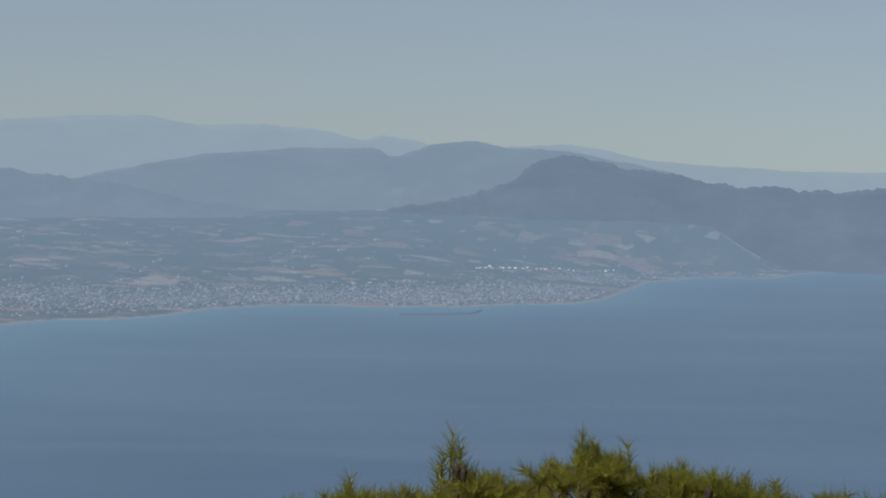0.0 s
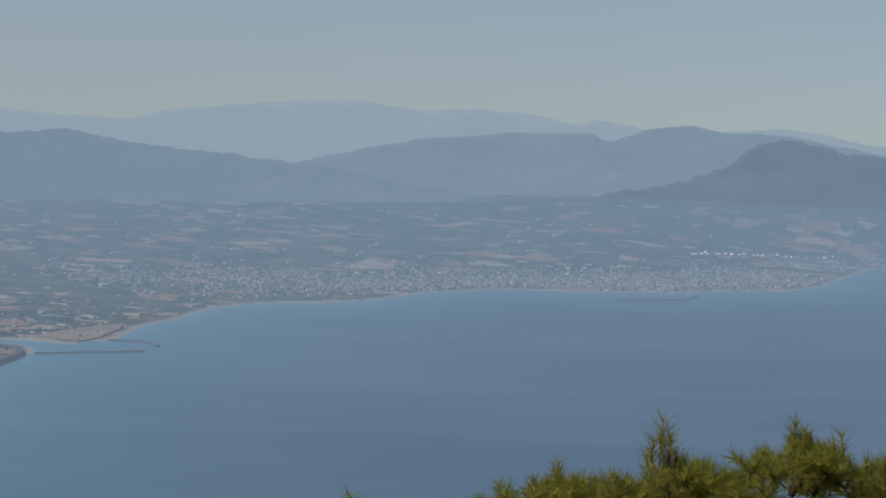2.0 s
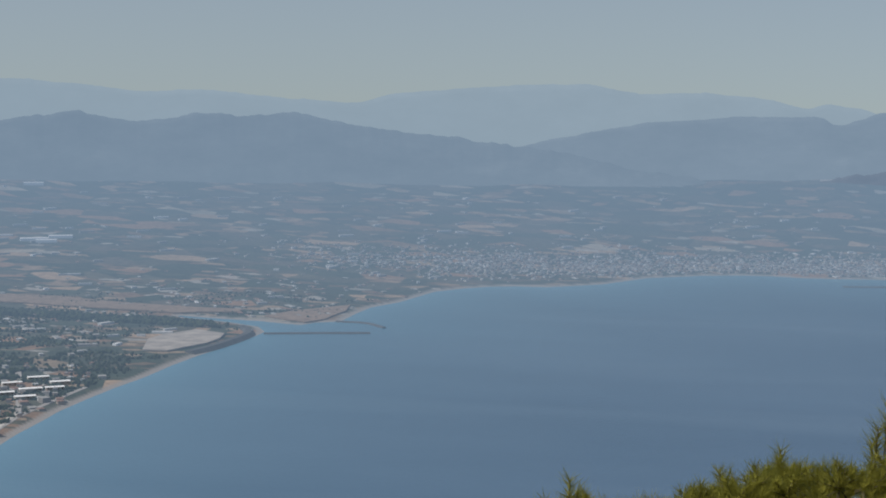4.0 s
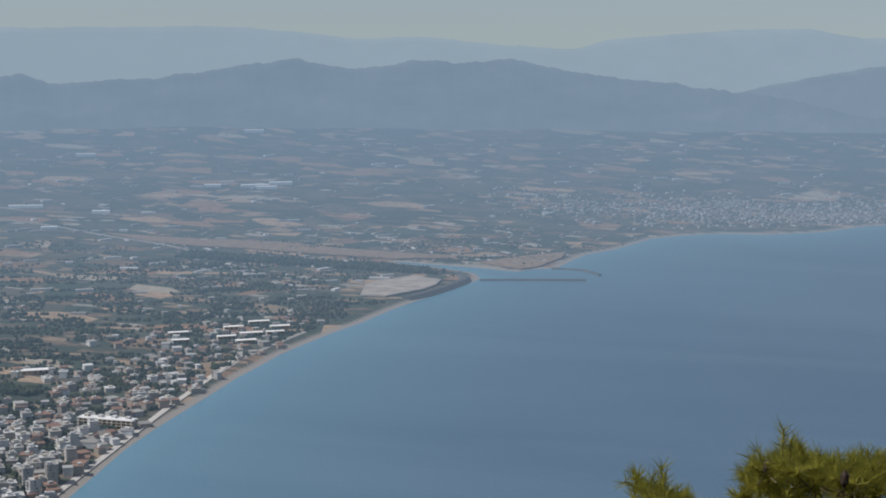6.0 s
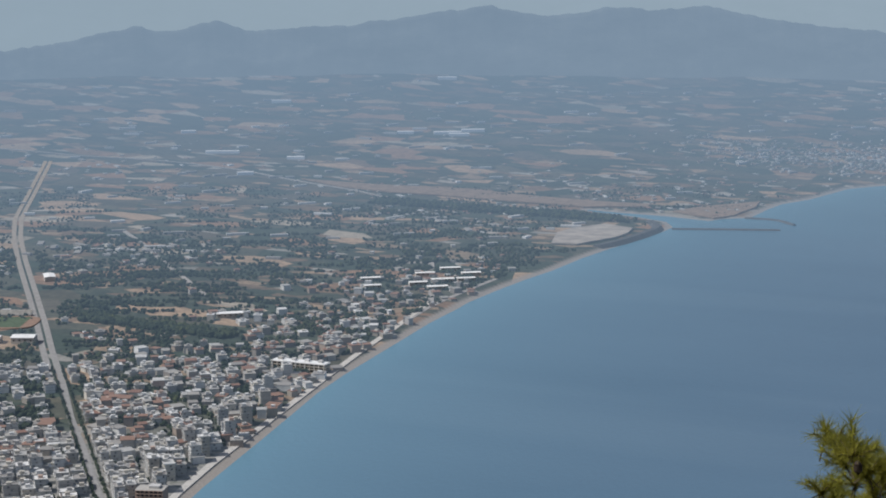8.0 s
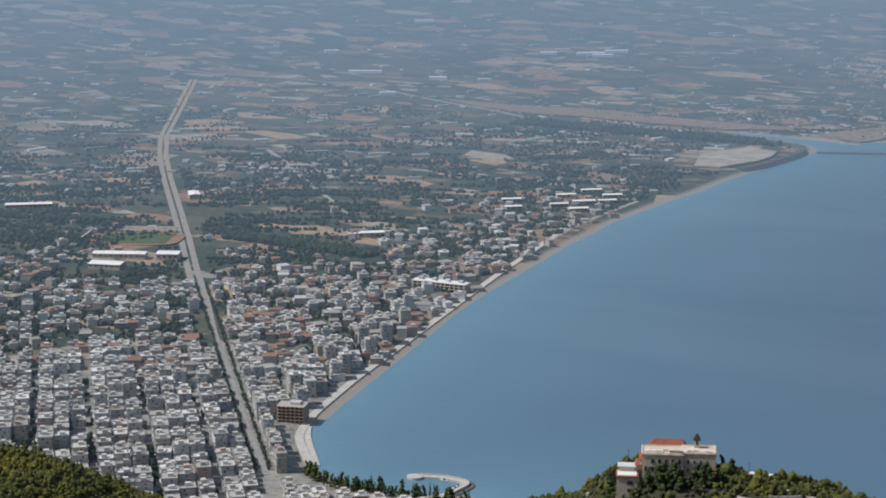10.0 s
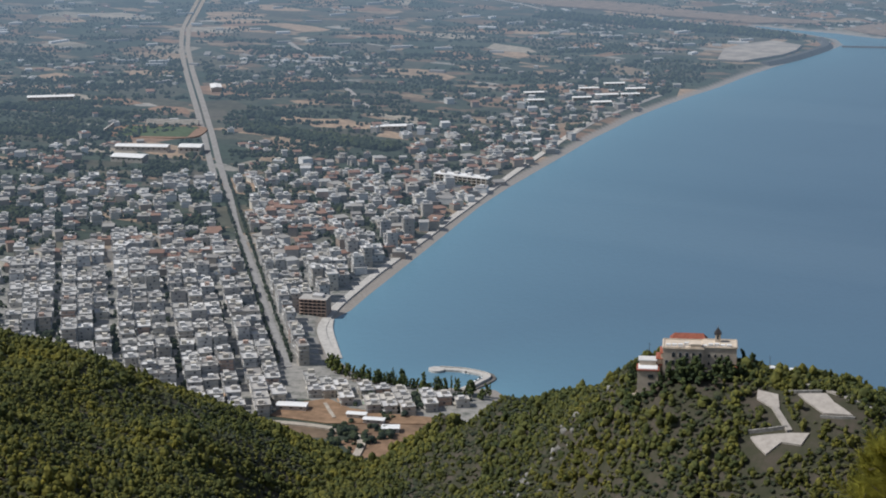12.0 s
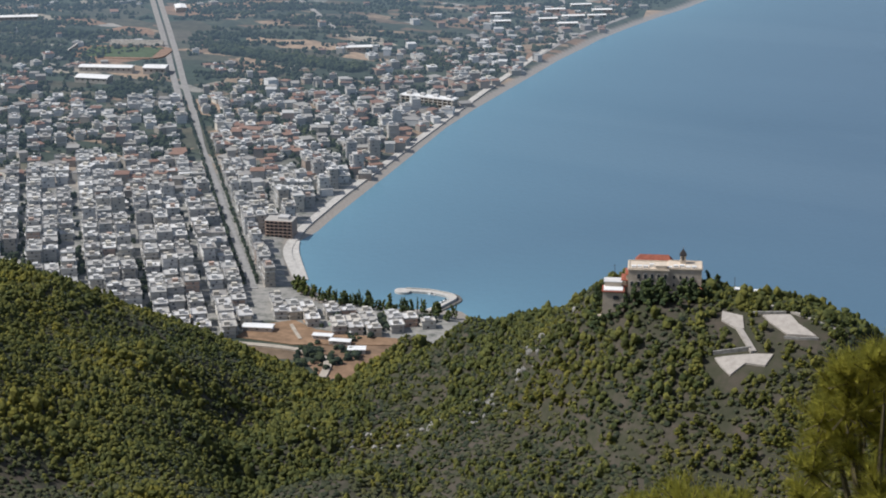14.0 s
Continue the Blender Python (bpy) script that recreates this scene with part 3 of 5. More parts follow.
def build_town():
    plots = sorted(town_plots(), key=lambda p: p[6])
    sizes = [(9.5, 10.5, 2), (10.5, 11.0, 3), (13.5, 11.4, 3), (13.0, 12.0, 4), (11.5, 11.6, 4), (16.0, 11.6, 3), (14.5, 11.0, 2)]
    labels = "pale rendered block of flats with balconies on a town street"
    made = [tagged(building_prototype(90 + i, *s), labels, "building", "town blocks") for i, s in enumerate(sizes)]
    used = set()
    rng = random.Random(8)
    near, rest = plots[:150], plots[150:]
    for x, y, z, w, d, floors, r in near:
        i = min(range(len(sizes)), key=lambda k: abs(sizes[k][2] - floors) * 3 + abs(sizes[k][0] - w))
        m = Matrix.Translation((x, y, z)) @ Matrix.Rotation(GRID_TURN + rng.choice((0, math.pi)), 4, "Z")
        if i in used:
            copy_thing(made[i], m)
        else:
            made[i].matrix_basis = m
            used.add(i)
    for i, root in enumerate(made):
        if i not in used:
            for o in list(root.children):
                bpy.data.objects.remove(o)
            bpy.data.objects.remove(root)
    walls = Pile()
    slots = {"body": 0, "balcony": 1, "parapet": 1, "window": 2, "stair_head": 0, "roof_parapet": 1, "water_tank": 1, "awning": 1}
    for x, y, z, w, d, floors, r in rest:
        turn = GRID_TURN + rng.choice((0, math.pi)) + rng.uniform(-0.05, 0.05)
        c, s = math.cos(turn), math.sin(turn)
        for kind, px, py, pz, sx, sy, sz in block_pieces(rng, w, d, floors):
            if kind == "window" and r > 1900:
                continue
            walls.box(x + px * c - py * s, y + px * s + py * c, z + pz, sx, sy, sz, turn, slots[kind])
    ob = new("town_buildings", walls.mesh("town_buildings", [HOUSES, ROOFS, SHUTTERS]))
    tagged(ob, "pale concrete blocks of flats crowded along town streets", "buildings", kind="stuff")


build_town()


DULL = random_material("weathered_walls", [(0.0, (0.34, 0.30, 0.25)), (0.3, (0.44, 0.41, 0.37)), (0.6, (0.28, 0.25, 0.22)), (0.8, (0.38, 0.30, 0.24))], island=True, haze_glow=True)
TILED = random_material("mixed_roofs", [(0.0, (0.30, 0.18, 0.13)), (0.3, (0.38, 0.36, 0.33)), (0.6, (0.26, 0.15, 0.11)), (0.8, (0.30, 0.28, 0.26))], island=True, haze_glow=True)


BRIGHT = plain_material("white_render", (0.8, 0.78, 0.74), 0.8, 0.1, 0.05)


def scattered_houses():
    """Villas, sheds, glasshouses and far town houses, strewn over the plain by region."""
    rng = random.Random(21)
    pile = Pile()

    def house(x, y, size, floors, long=1.0):
        slot = 0 if rng.random() < 0.3 else 2
        z, s, hill = height(x, y)
        if s < 14 or hill > 0.0:
            return
        if any(math.hypot(x - a, y - b) < q for a, b, q in CLEAR) or from_road(x, y) < 20 or (abs(x + 1035) < 68 and abs(y - 2810) < 125):
            return
        turn = GRID_TURN + rng.gauss(0, 0.25)
        k = float(np.interp(math.hypot(x, y), (2000, 2800, 3600, 4800), (1.0, 0.75, 0.5, 0.42)))
        size, h = size * k, 3.0 * floors * k * float(np.interp(math.hypot(x, y), (2200, 3600), (1.0, 0.5)))
        pile.box(x, y, z - 2, size * long, size * rng.uniform(0.7, 1.0), h + 2, turn, slot)
        pile.box(x, y, z + h - 0.1, size * long * 1.03, size * 0.95, 0.4, turn, 1 if slot == 0 else 3)
        if rng.random() < 0.5:
            pile.box(x + rng.uniform(-1, 1), y + rng.uniform(-1, 1), z + h, size * 0.35, size * 0.35, 2.4 * k * k, turn, 0)

    # suburbs between the town and the canal, denser along the shore
    for _ in range(5200):
        az, r = rng.uniform(17, 45), rng.triangular(1700, 3000, 1850)
        x, y = polar(az, r)
        s = height(x, y)[1]
        clump = float(lattice_noise(np.array([x]), np.array([y]), 120, 31)[0])
        if rng.random() < (0.55 if s < 220 else 0.2) + 0.45 * clump - (0.1 if r > 2400 else 0):
            house(x, y, rng.uniform(8, 15), rng.choice((1, 2, 2, 3)))
    # villages and sheds in the plain
    for _ in range(6400):
        az, r = rng.uniform(-13, 45), rng.triangular(2600, 4750, 2900)
        x, y = polar(az, r)
        clump = float(lattice_noise(np.array([x]), np.array([y]), 260, 41)[0])
        if rng.random() < 0.25 + 0.7 * clump:
            house(x, y, rng.uniform(8, 16), rng.choice((1, 1, 2)), rng.choice((1, 1, 1.6, 3.0)))
    # the far shore towns
    for cx, cy, rx, ry, n in ((-760, 3830, 170, 150, 700), (-560, 3890, 170, 110, 800), (-330, 4010, 210, 110, 700), (-40, 4030, 240, 120, 1200), (200, 4160, 150, 110, 900), (380, 4450, 120, 90, 250), (640, 4600, 200, 60, 170), (-1000, 3800, 170, 150, 300)):
        for _ in range(n):
            x, y = cx + rng.gauss(0, 0.55) * rx, cy + rng.gauss(0, 0.55) * ry
            house(x, y, rng.uniform(9, 15), rng.choice((2, 2, 3, 4)))
    # a bright terrace of houses above the far town
    for i in range(70):
        t = i / 69
        x, y = 84 + 341 * t + rng.gauss(0, 4), 4389 + 201 * t + rng.gauss(0, 6)
        z, s, hill = height(x, y)
        pile.box(x, y, z - 2, rng.uniform(3, 6), 5, rng.uniform(3.0, 5.0), rng.uniform(-0.2, 0.2), 4 if rng.random() < 0.3 else 1)
    # long pale glasshouses and factory sheds
    for _ in range(420):
        az, r = rng.uniform(-6, 44), rng.uniform(2700, 4700)
        x, y = polar(az, r)
        z, s, hill = height(x, y)
        if s > 120:
            pile.box(x, y, z - 2, rng.uniform(8, 34), rng.uniform(4, 9), 5, GRID_TURN + math.pi / 2 + rng.gauss(0, 0.3), 1)
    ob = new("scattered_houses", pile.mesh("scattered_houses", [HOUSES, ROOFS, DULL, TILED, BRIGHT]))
    tagged(ob, "small pale houses and sheds strewn over the plain", "houses", kind="stuff")


scattered_houses()


# ---------------------------------------------------------------- trees
def lump(rng, rx, ry, rz, rough=0.35):
    """A ragged clump of foliage: a displaced low sphere."""
    bm = bmesh.new()
    bmesh.ops.create_icosphere(bm, subdivisions=2, radius=1.0)
    for v in bm.verts:
        k = 1 + rng.uniform(-rough, rough)
        v.co = Vector((v.co.x * rx * k, v.co.y * ry * k, v.co.z * rz * k))
    verts = [tuple(v.co) for v in bm.verts]
    faces = [tuple(v.index for v in f.verts) for f in bm.faces]
    bm.free()
    return np.array(verts), faces


def small_lump(rng, rx, ry, rz, rough=0.3):
    bm = bmesh.new()
    bmesh.ops.create_icosphere(bm, subdivisions=1, radius=1.0)
    for v in bm.verts:
        k = 1 + rng.uniform(-rough, rough)
        v.co = Vector((v.co.x * rx * k, v.co.y * ry * k, v.co.z * rz * k))
    verts = [tuple(v.co) for v in bm.verts]
    faces = [tuple(v.index for v in f.verts) for f in bm.faces]
    bm.free()
    return np.array(verts), faces


def crown_shapes(count, seed):
    """Pine crowns one metre high over a unit of width: three to five ragged clumps each."""
    rng = random.Random(seed)
    shapes = []
    for _ in range(count):
        p = Pile()
        for k in range(rng.choice((3, 4, 4))):
            v, f = small_lump(rng, rng.uniform(0.26, 0.42), rng.uniform(0.26, 0.42), rng.uniform(0.2, 0.34))
            v = v + (rng.uniform(-0.24, 0.24), rng.uniform(-0.24, 0.24), 0.22 + 0.6 * k / 4 + rng.uniform(-0.05, 0.1))
            p.add(v, f)
        shapes.append((np.concatenate(p.v), np.concatenate(p.f)))
    return shapes


def strew_trees(name, places, shapes, mat, label, rng, width, tall):
    """Many crowns in one mesh."""
    vs, fs, n = [], [], 0
    for x, y, z, k in places:
        v, f = shapes[rng.randrange(len(shapes))]
        a = rng.uniform(0, 6.28)
        c, s = math.cos(a), math.sin(a)
        w, t = width * k, tall * k * rng.uniform(0.8, 1.2)
        vs.append(np.column_stack((x + (v[:, 0] * c - v[:, 1] * s) * w, y + (v[:, 0] * s + v[:, 1] * c) * w, z - 0.15 * t + v[:, 2] * t)))
        fs.append(f + n)
        n += len(v)
    me = mesh_of(name, np.concatenate(vs), np.concatenate(fs), [mat])
    return tagged(new(name, me), label, "trees", kind="stuff")


KNOLL = (-292.0, 737.0)


def bare(x, y):
    """How bare the hillside is: the dry face below the knoll and the paved terraces."""
    face = np.exp(-(((x + 312) / 62) ** 2 + ((y - 664) / 42) ** 2))
    terraces = np.exp(-((((x + 268) / 48) ** 2 + ((y - 718) / 15) ** 2) ** 2))
    return np.maximum(face, terraces)


OPEN_GROUND = ((-256, 724, 7.5), (-249, 717, 5.0), (-243, 711, 5.0), (-250, 700, 8.0), (-240, 703, 8.0), (-233, 703, 7.0), (-246, 694, 7.0), (-240, 728, 6.5), (-231, 726, 7.5), (-222, 722, 6.5), (-235, 719, 5.0))


def build_woods():
    rng = random.Random(3)
    r_n = np.random.default_rng(12)

    def hillside(count):
        az = r_n.uniform(12, 47, count)
        r = np.sqrt(r_n.uniform(470 ** 2, 1240 ** 2, count))
        x, y = polar(az, r)
        z, s, hill = land_height(x, y)
        clear = (np.hypot(x - KNOLL[0], y - KNOLL[1]) > 17) & (hill > 0.5) & (s > 10)
        for a, b, q in OPEN_GROUND:
            clear &= np.hypot(x - a, y - b) > q
        return x, y, z, clear

    x, y, z, clear = hillside(76000)
    thick = 0.66 + 0.55 * lattice_noise(x, y, 60, 61) + 0.35 * lattice_noise(x, y, 22, 62) - 0.62 * bare(x, y)
    keep = clear & (r_n.uniform(0, 1, len(x)) < thick)
    size = np.exp(r_n.normal(0.0, 0.28, keep.sum())) * (1 + 0.25 * lattice_noise(x[keep], y[keep], 45, 63))
    strew_trees("pine_wood", list(zip(x[keep], y[keep], z[keep], size)), crown_shapes(16, 7), PINE, "dense yellow-green pine wood on the slopes", rng, 2.6, 3.2)
    x, y, z, clear = hillside(92000)
    keep = clear & (r_n.uniform(0, 1, len(x)) < 0.9 - 0.2 * bare(x, y))
    single = []
    for k in range(10):
        v, f = small_lump(rng, 0.5, 0.5, 0.45, 0.35)
        single.append((v + (0, 0, 0.4), np.array(f)))
    ob = strew_trees("hill_scrub", list(zip(x[keep], y[keep], z[keep], r_n.uniform(0.5, 1.4, keep.sum()))), single, SCRUB, "low grey-green scrub and dry bushes between pines", rng, 2.1, 1.6)
    tagged(ob, category="bushes")
    # olive groves, hedges and garden trees of the plain
    az = r_n.uniform(12, 45, 52000)
    r = r_n.uniform(1200, 3500, 52000)
    x, y = polar(az, r)
    z, s, hill = land_height(x, y)
    clump = lattice_noise(x, y, 70, 71) + 0.5 * lattice_noise(x, y, 25, 72)
    keep = (hill <= 0) & (s > 30) & (clump > np.where(r < 1830, 0.55, 0.14)) & (off_main_road(x, y) > 14) & ~((np.abs(x + 1035) < 68) & (np.abs(y - 2810) < 125))
    k = r_n.uniform(0.6, 1.3, keep.sum()) * np.interp(r[keep], (1900, 3300), (1.0, 0.6))
    places = list(zip(x[keep], y[keep], z[keep], k))
    # hedges and rows of trees along the edges of the fields
    for _ in range(480):
        a, q = rng.uniform(15, 44), rng.triangular(1850, 3500, 2000)
        x0, y0 = (float(c) for c in polar(a, q))
        turn, length = 0.42 + rng.gauss(0, 0.10), rng.uniform(30, 130)
        wide = rng.choice((2.0, 3.0, 9.0))
        for _ in range(int(length * (0.30 if wide < 5 else 0.55))):
            t = rng.uniform(-0.5, 0.5) * length
            x, y = x0 + t * math.cos(turn) + rng.gauss(0, wide * 0.5), y0 + t * math.sin(turn) + rng.gauss(0, wide)
            z, s, hill = height(x, y)
            if s > 30 and hill <= 0 and not (abs(x + 1035) < 68 and abs(y - 2810) < 125) and from_road(x, y) > 16 and all(math.hypot(x - b, y - c) > e for b, c, e in CLEAR[:4]):
                places.append((x, y, z, rng.uniform(0.55, 1.15)))
    # dark belts of tall trees
    for x0, y0, x1, y1, n in ((-1364, 1958, -1155, 1950, 560), (-1728, 1922, -1556, 1950, 330), (-1640, 1795, -1500, 1843, 120), (-1480, 2990, -1010, 2975, 700)):
        for _ in range(n):
            t = rng.random()
            x, y = x0 + (x1 - x0) * t + rng.gauss(0, 3), y0 + (y1 - y0) * t + rng.uniform(-14, 14) * (2 if y0 > 2500 else 1)
            if height(x, y)[1] > 40:
                places.append((x, y, height(x, y)[0], rng.uniform(1.0, 1.7)))
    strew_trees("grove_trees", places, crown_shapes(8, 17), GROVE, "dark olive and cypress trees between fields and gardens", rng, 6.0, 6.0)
    # street and yard trees among the blocks
    places = []
    for _ in range(900):
        u, v = rng.uniform(-60, 760), rng.choice(STREET_LINES) + rng.choice((-1.6, 1.6, 21.0)) + rng.gauss(0, 0.8)
        x, y = GRID_ZERO + GRID_ALONG * u + GRID_ACROSS * v
        z, s, hill = height(x, y)
        if s > 24 and hill <= 0 and abs(v) > 6:
            places.append((x, y, z, rng.uniform(0.6, 1.2)))
    for side in (-5.4, 5.4):
        u = -10.0
        while u < 640:
            u += rng.uniform(2.5, 6.0)
            x, y = GRID_ZERO + GRID_ALONG * u + GRID_ACROSS * (side + rng.gauss(0, 0.4))
            z, s, hill = height(x, y)
            if hill <= 0:
                places.append((x, y, z, rng.uniform(0.5, 0.85)))
    strew_trees("street_trees", places, crown_shapes(6, 27), GROVE, "dark street trees between the blocks of flats", rng, 5.0, 6.5)


SCRUB = foliage_material("scrub_foliage", (0.048, 0.058, 0.035), (0.115, 0.122, 0.064), scale=0.7)
build_woods()


# ---------------------------------------------------------------- roads, shore works, open grounds
def resample(line, step):
    line = np.asarray(line, dtype=float)
    seg = np.hypot(*np.diff(line, axis=0).T)
    at = np.concatenate(([0], np.cumsum(seg)))
    t = np.linspace(0, at[-1], max(3, int(at[-1] / step) + 1))
    x, y = np.interp(t, at, line[:, 0]), np.interp(t, at, line[:, 1])
    for _ in range(3):
        x[1:-1] = (x[:-2] + 2 * x[1:-1] + x[2:]) / 4
        y[1:-1] = (y[:-2] + 2 * y[1:-1] + y[2:]) / 4
    return np.column_stack((x, y))


def sides(line, width):
    d = np.gradient(line, axis=0)
    d /= np.maximum(np.hypot(d[:, 0], d[:, 1]), 1e-6)[:, None]
    n = np.column_stack((-d[:, 1], d[:, 0])) * width / 2
    return line + n, line - n


def ribbon_mesh(name, line, width, mat, lift=0.5, thick=1.5, level=None, step=12.0, batter=0.0):
    """A strip with sides: laid on the land, or with its top at a level of its own."""
    line = resample(line, step)
    left, right = sides(line, width)
    low_l, low_r = sides(line, width + 2 * batter)
    tops, bottoms = [], []
    for a, c in ((left, low_l), (right, low_r)):
        z = np.full(len(a), level) if level is not None else land_height(line[:, 0], line[:, 1])[0] + lift
        tops.append(np.column_stack((a, z)))
        bottoms.append(np.column_stack((c, z - thick)))
    n = len(line)
    verts = np.concatenate((tops[0], tops[1], bottoms[0], bottoms[1]))
    i = np.arange(n - 1)
    quads = [np.column_stack((i + a, i + 1 + a, i + 1 + b, i + b)) for a, b in ((n, 0), (0, 2 * n), (3 * n, n))]
    caps = np.array([(0, n, 3 * n, 2 * n), (n - 1, 3 * n - 1, 4 * n - 1, 2 * n - 1)])
    return mesh_of(name, verts, np.concatenate(quads + [caps]), [mat])


def road(name, line, width, mat, label, lift=0.5):
    return tagged(new(name, ribbon_mesh(name, line, width, mat, lift)), label, "road", kind="structure")


def patch(name, ring, mat, label, lift=0.4, category="ground"):
    """A piece of open ground that lies on the land, with a low edge."""
    ring = np.asarray(ring, dtype=float)
    mid = ring.mean(0)
    rows = [mid + (ring - mid) * k for k in (0.02, 0.25, 0.5, 0.75, 1.0)]
    m = len(ring)
    fine = []
    for row in rows:
        closed = np.vstack((row, row[:1]))
        t = np.linspace(0, m, m * 6 + 1)[:-1]
        fine.append(np.column_stack((np.interp(t, np.arange(m + 1), closed[:, 0]), np.interp(t, np.arange(m + 1), closed[:, 1]))))
    pts = np.concatenate(fine)
    z = land_height(pts[:, 0], pts[:, 1])[0] + lift
    k = m * 6
    verts = np.column_stack((pts, z))
    skirt = verts[-k:] - (0, 0, 2.0)
    verts = np.vstack((verts, skirt))
    i = np.arange(k)
    j = (i + 1) % k
    faces = np.concatenate([np.column_stack((a * k + i, a * k + j, (a + 1) * k + j, (a + 1) * k + i)) for a in range(5)])
    return tagged(new(name, mesh_of(name, verts, faces, [mat])), label, category, kind="structure")


SOIL = plain_material("dry_soil", (0.27, 0.175, 0.11), 0.95, 0.35, 0.12)
TRACKSOIL = plain_material("pale_dirt", (0.42, 0.37, 0.31), 0.95, 0.25, 0.2)
PITCH = plain_material("pitch_grass", (0.10, 0.14, 0.10), 0.95, 0.2, 0.15)
TRACK = plain_material("running_track", (0.27, 0.19, 0.15), 0.9, 0.2, 0.3)
WHITE = plain_material("white_sheet_roof", (0.78, 0.78, 0.77), 0.6, 0.1, 0.1)
TILE = plain_material("red_roof_tiles", (0.30, 0.10, 0.065), 0.85, 0.35, 0.8)
BEIGE = plain_material("beige_render", (0.62, 0.53, 0.43), 0.9, 0.18, 0.3)
BROWN = plain_material("brown_render", (0.38, 0.29, 0.245), 0.85, 0.2, 0.3)
SLATE = plain_material("dark_slate", (0.05, 0.045, 0.045), 0.7, 0.3, 1.0)
STEEL = plain_material("grey_steel", (0.45, 0.45, 0.46), 0.45, 0.15, 1.0, 0.6)


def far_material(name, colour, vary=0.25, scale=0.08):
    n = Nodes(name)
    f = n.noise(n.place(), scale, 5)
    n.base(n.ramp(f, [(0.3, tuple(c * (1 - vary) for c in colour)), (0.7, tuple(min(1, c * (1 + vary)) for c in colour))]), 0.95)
    # emission painted over the surface colour to stand for haze
    n.painted_haze()
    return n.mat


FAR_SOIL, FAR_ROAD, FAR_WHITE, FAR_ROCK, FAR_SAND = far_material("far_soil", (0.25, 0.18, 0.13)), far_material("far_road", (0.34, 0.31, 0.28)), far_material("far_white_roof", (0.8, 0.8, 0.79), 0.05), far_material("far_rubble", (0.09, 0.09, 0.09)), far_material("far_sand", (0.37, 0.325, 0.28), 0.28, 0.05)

road("road_main", MAIN_ROAD, 7.0, ASPHALT, "pale asphalt main road running inland through the town")
left, right = sides(resample(MAIN_ROAD[6:], 20), 20.0)
road("road_main_second_lane", left, 7.0, ASPHALT, "second pale carriageway of the main road", 0.6)
WATERFRONT = [(-802, 1258), (-830, 1290), (-860, 1326), (-870, 1357), (-879, 1383), (-902, 1486), (-924, 1607), (-943, 1708), (-964, 1821), (-984, 1941), (-1007, 2090), (-1035, 2245)]
road("pavement_promenade", WATERFRONT, 7.5, CONCRETE, "pale paved promenade along the beach", 0.7)
road("pavement_quay", [(-806, 1264), (-832, 1297), (-858, 1330), (-868, 1350)], 13.0, CONCRETE, "wide pale quay at the end of the beach", 0.5)
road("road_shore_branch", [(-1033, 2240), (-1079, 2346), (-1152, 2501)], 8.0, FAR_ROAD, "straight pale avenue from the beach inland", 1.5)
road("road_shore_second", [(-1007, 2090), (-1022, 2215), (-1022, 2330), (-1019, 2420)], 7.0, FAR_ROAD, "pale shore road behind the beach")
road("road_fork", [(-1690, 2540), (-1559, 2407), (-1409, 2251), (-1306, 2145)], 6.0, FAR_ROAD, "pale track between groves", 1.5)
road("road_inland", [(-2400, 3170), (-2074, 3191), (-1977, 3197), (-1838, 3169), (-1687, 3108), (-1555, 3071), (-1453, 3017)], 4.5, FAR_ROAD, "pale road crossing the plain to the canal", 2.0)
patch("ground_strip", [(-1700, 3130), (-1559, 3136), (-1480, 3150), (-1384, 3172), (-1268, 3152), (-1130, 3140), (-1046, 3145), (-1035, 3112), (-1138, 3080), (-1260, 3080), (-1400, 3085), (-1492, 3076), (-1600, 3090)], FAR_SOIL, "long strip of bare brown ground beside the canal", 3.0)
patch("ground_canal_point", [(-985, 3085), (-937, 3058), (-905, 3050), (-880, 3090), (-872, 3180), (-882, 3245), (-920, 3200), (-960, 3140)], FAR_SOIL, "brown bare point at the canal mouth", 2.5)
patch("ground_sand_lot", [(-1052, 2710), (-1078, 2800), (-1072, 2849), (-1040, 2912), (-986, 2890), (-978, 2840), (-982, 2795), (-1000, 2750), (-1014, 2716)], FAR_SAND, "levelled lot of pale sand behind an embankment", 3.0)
berm = ribbon_mesh("embankment", [(-982, 2716), (-966, 2770), (-956, 2850), (-952, 2916), (-985, 2972)], 9.0, FAR_ROCK, level=6.0, thick=7.0, batter=8.0)
tagged(new("embankment", berm), "dark rubble embankment along the shore", "embankment")
for row, label in (([(-936, 2929), (-861, 2956), (-778, 2982)], "long dark rubble jetty at the canal mouth"), ([(-862, 3082), (-830, 3083), (-806, 3080), (-770, 3040)], "curved dark rubble jetty at the canal mouth"),
                   ([(-68, 3772), (20, 3793), (74, 3814), (91, 3870)], "dark breakwater of the far harbour")):
    ob = new("jetty", ribbon_mesh("jetty", row, 4.0, FAR_ROCK, level=2.2, thick=4.0, step=8.0, batter=2.5))
    tagged(ob, label, "jetty", "jetties of the bay")


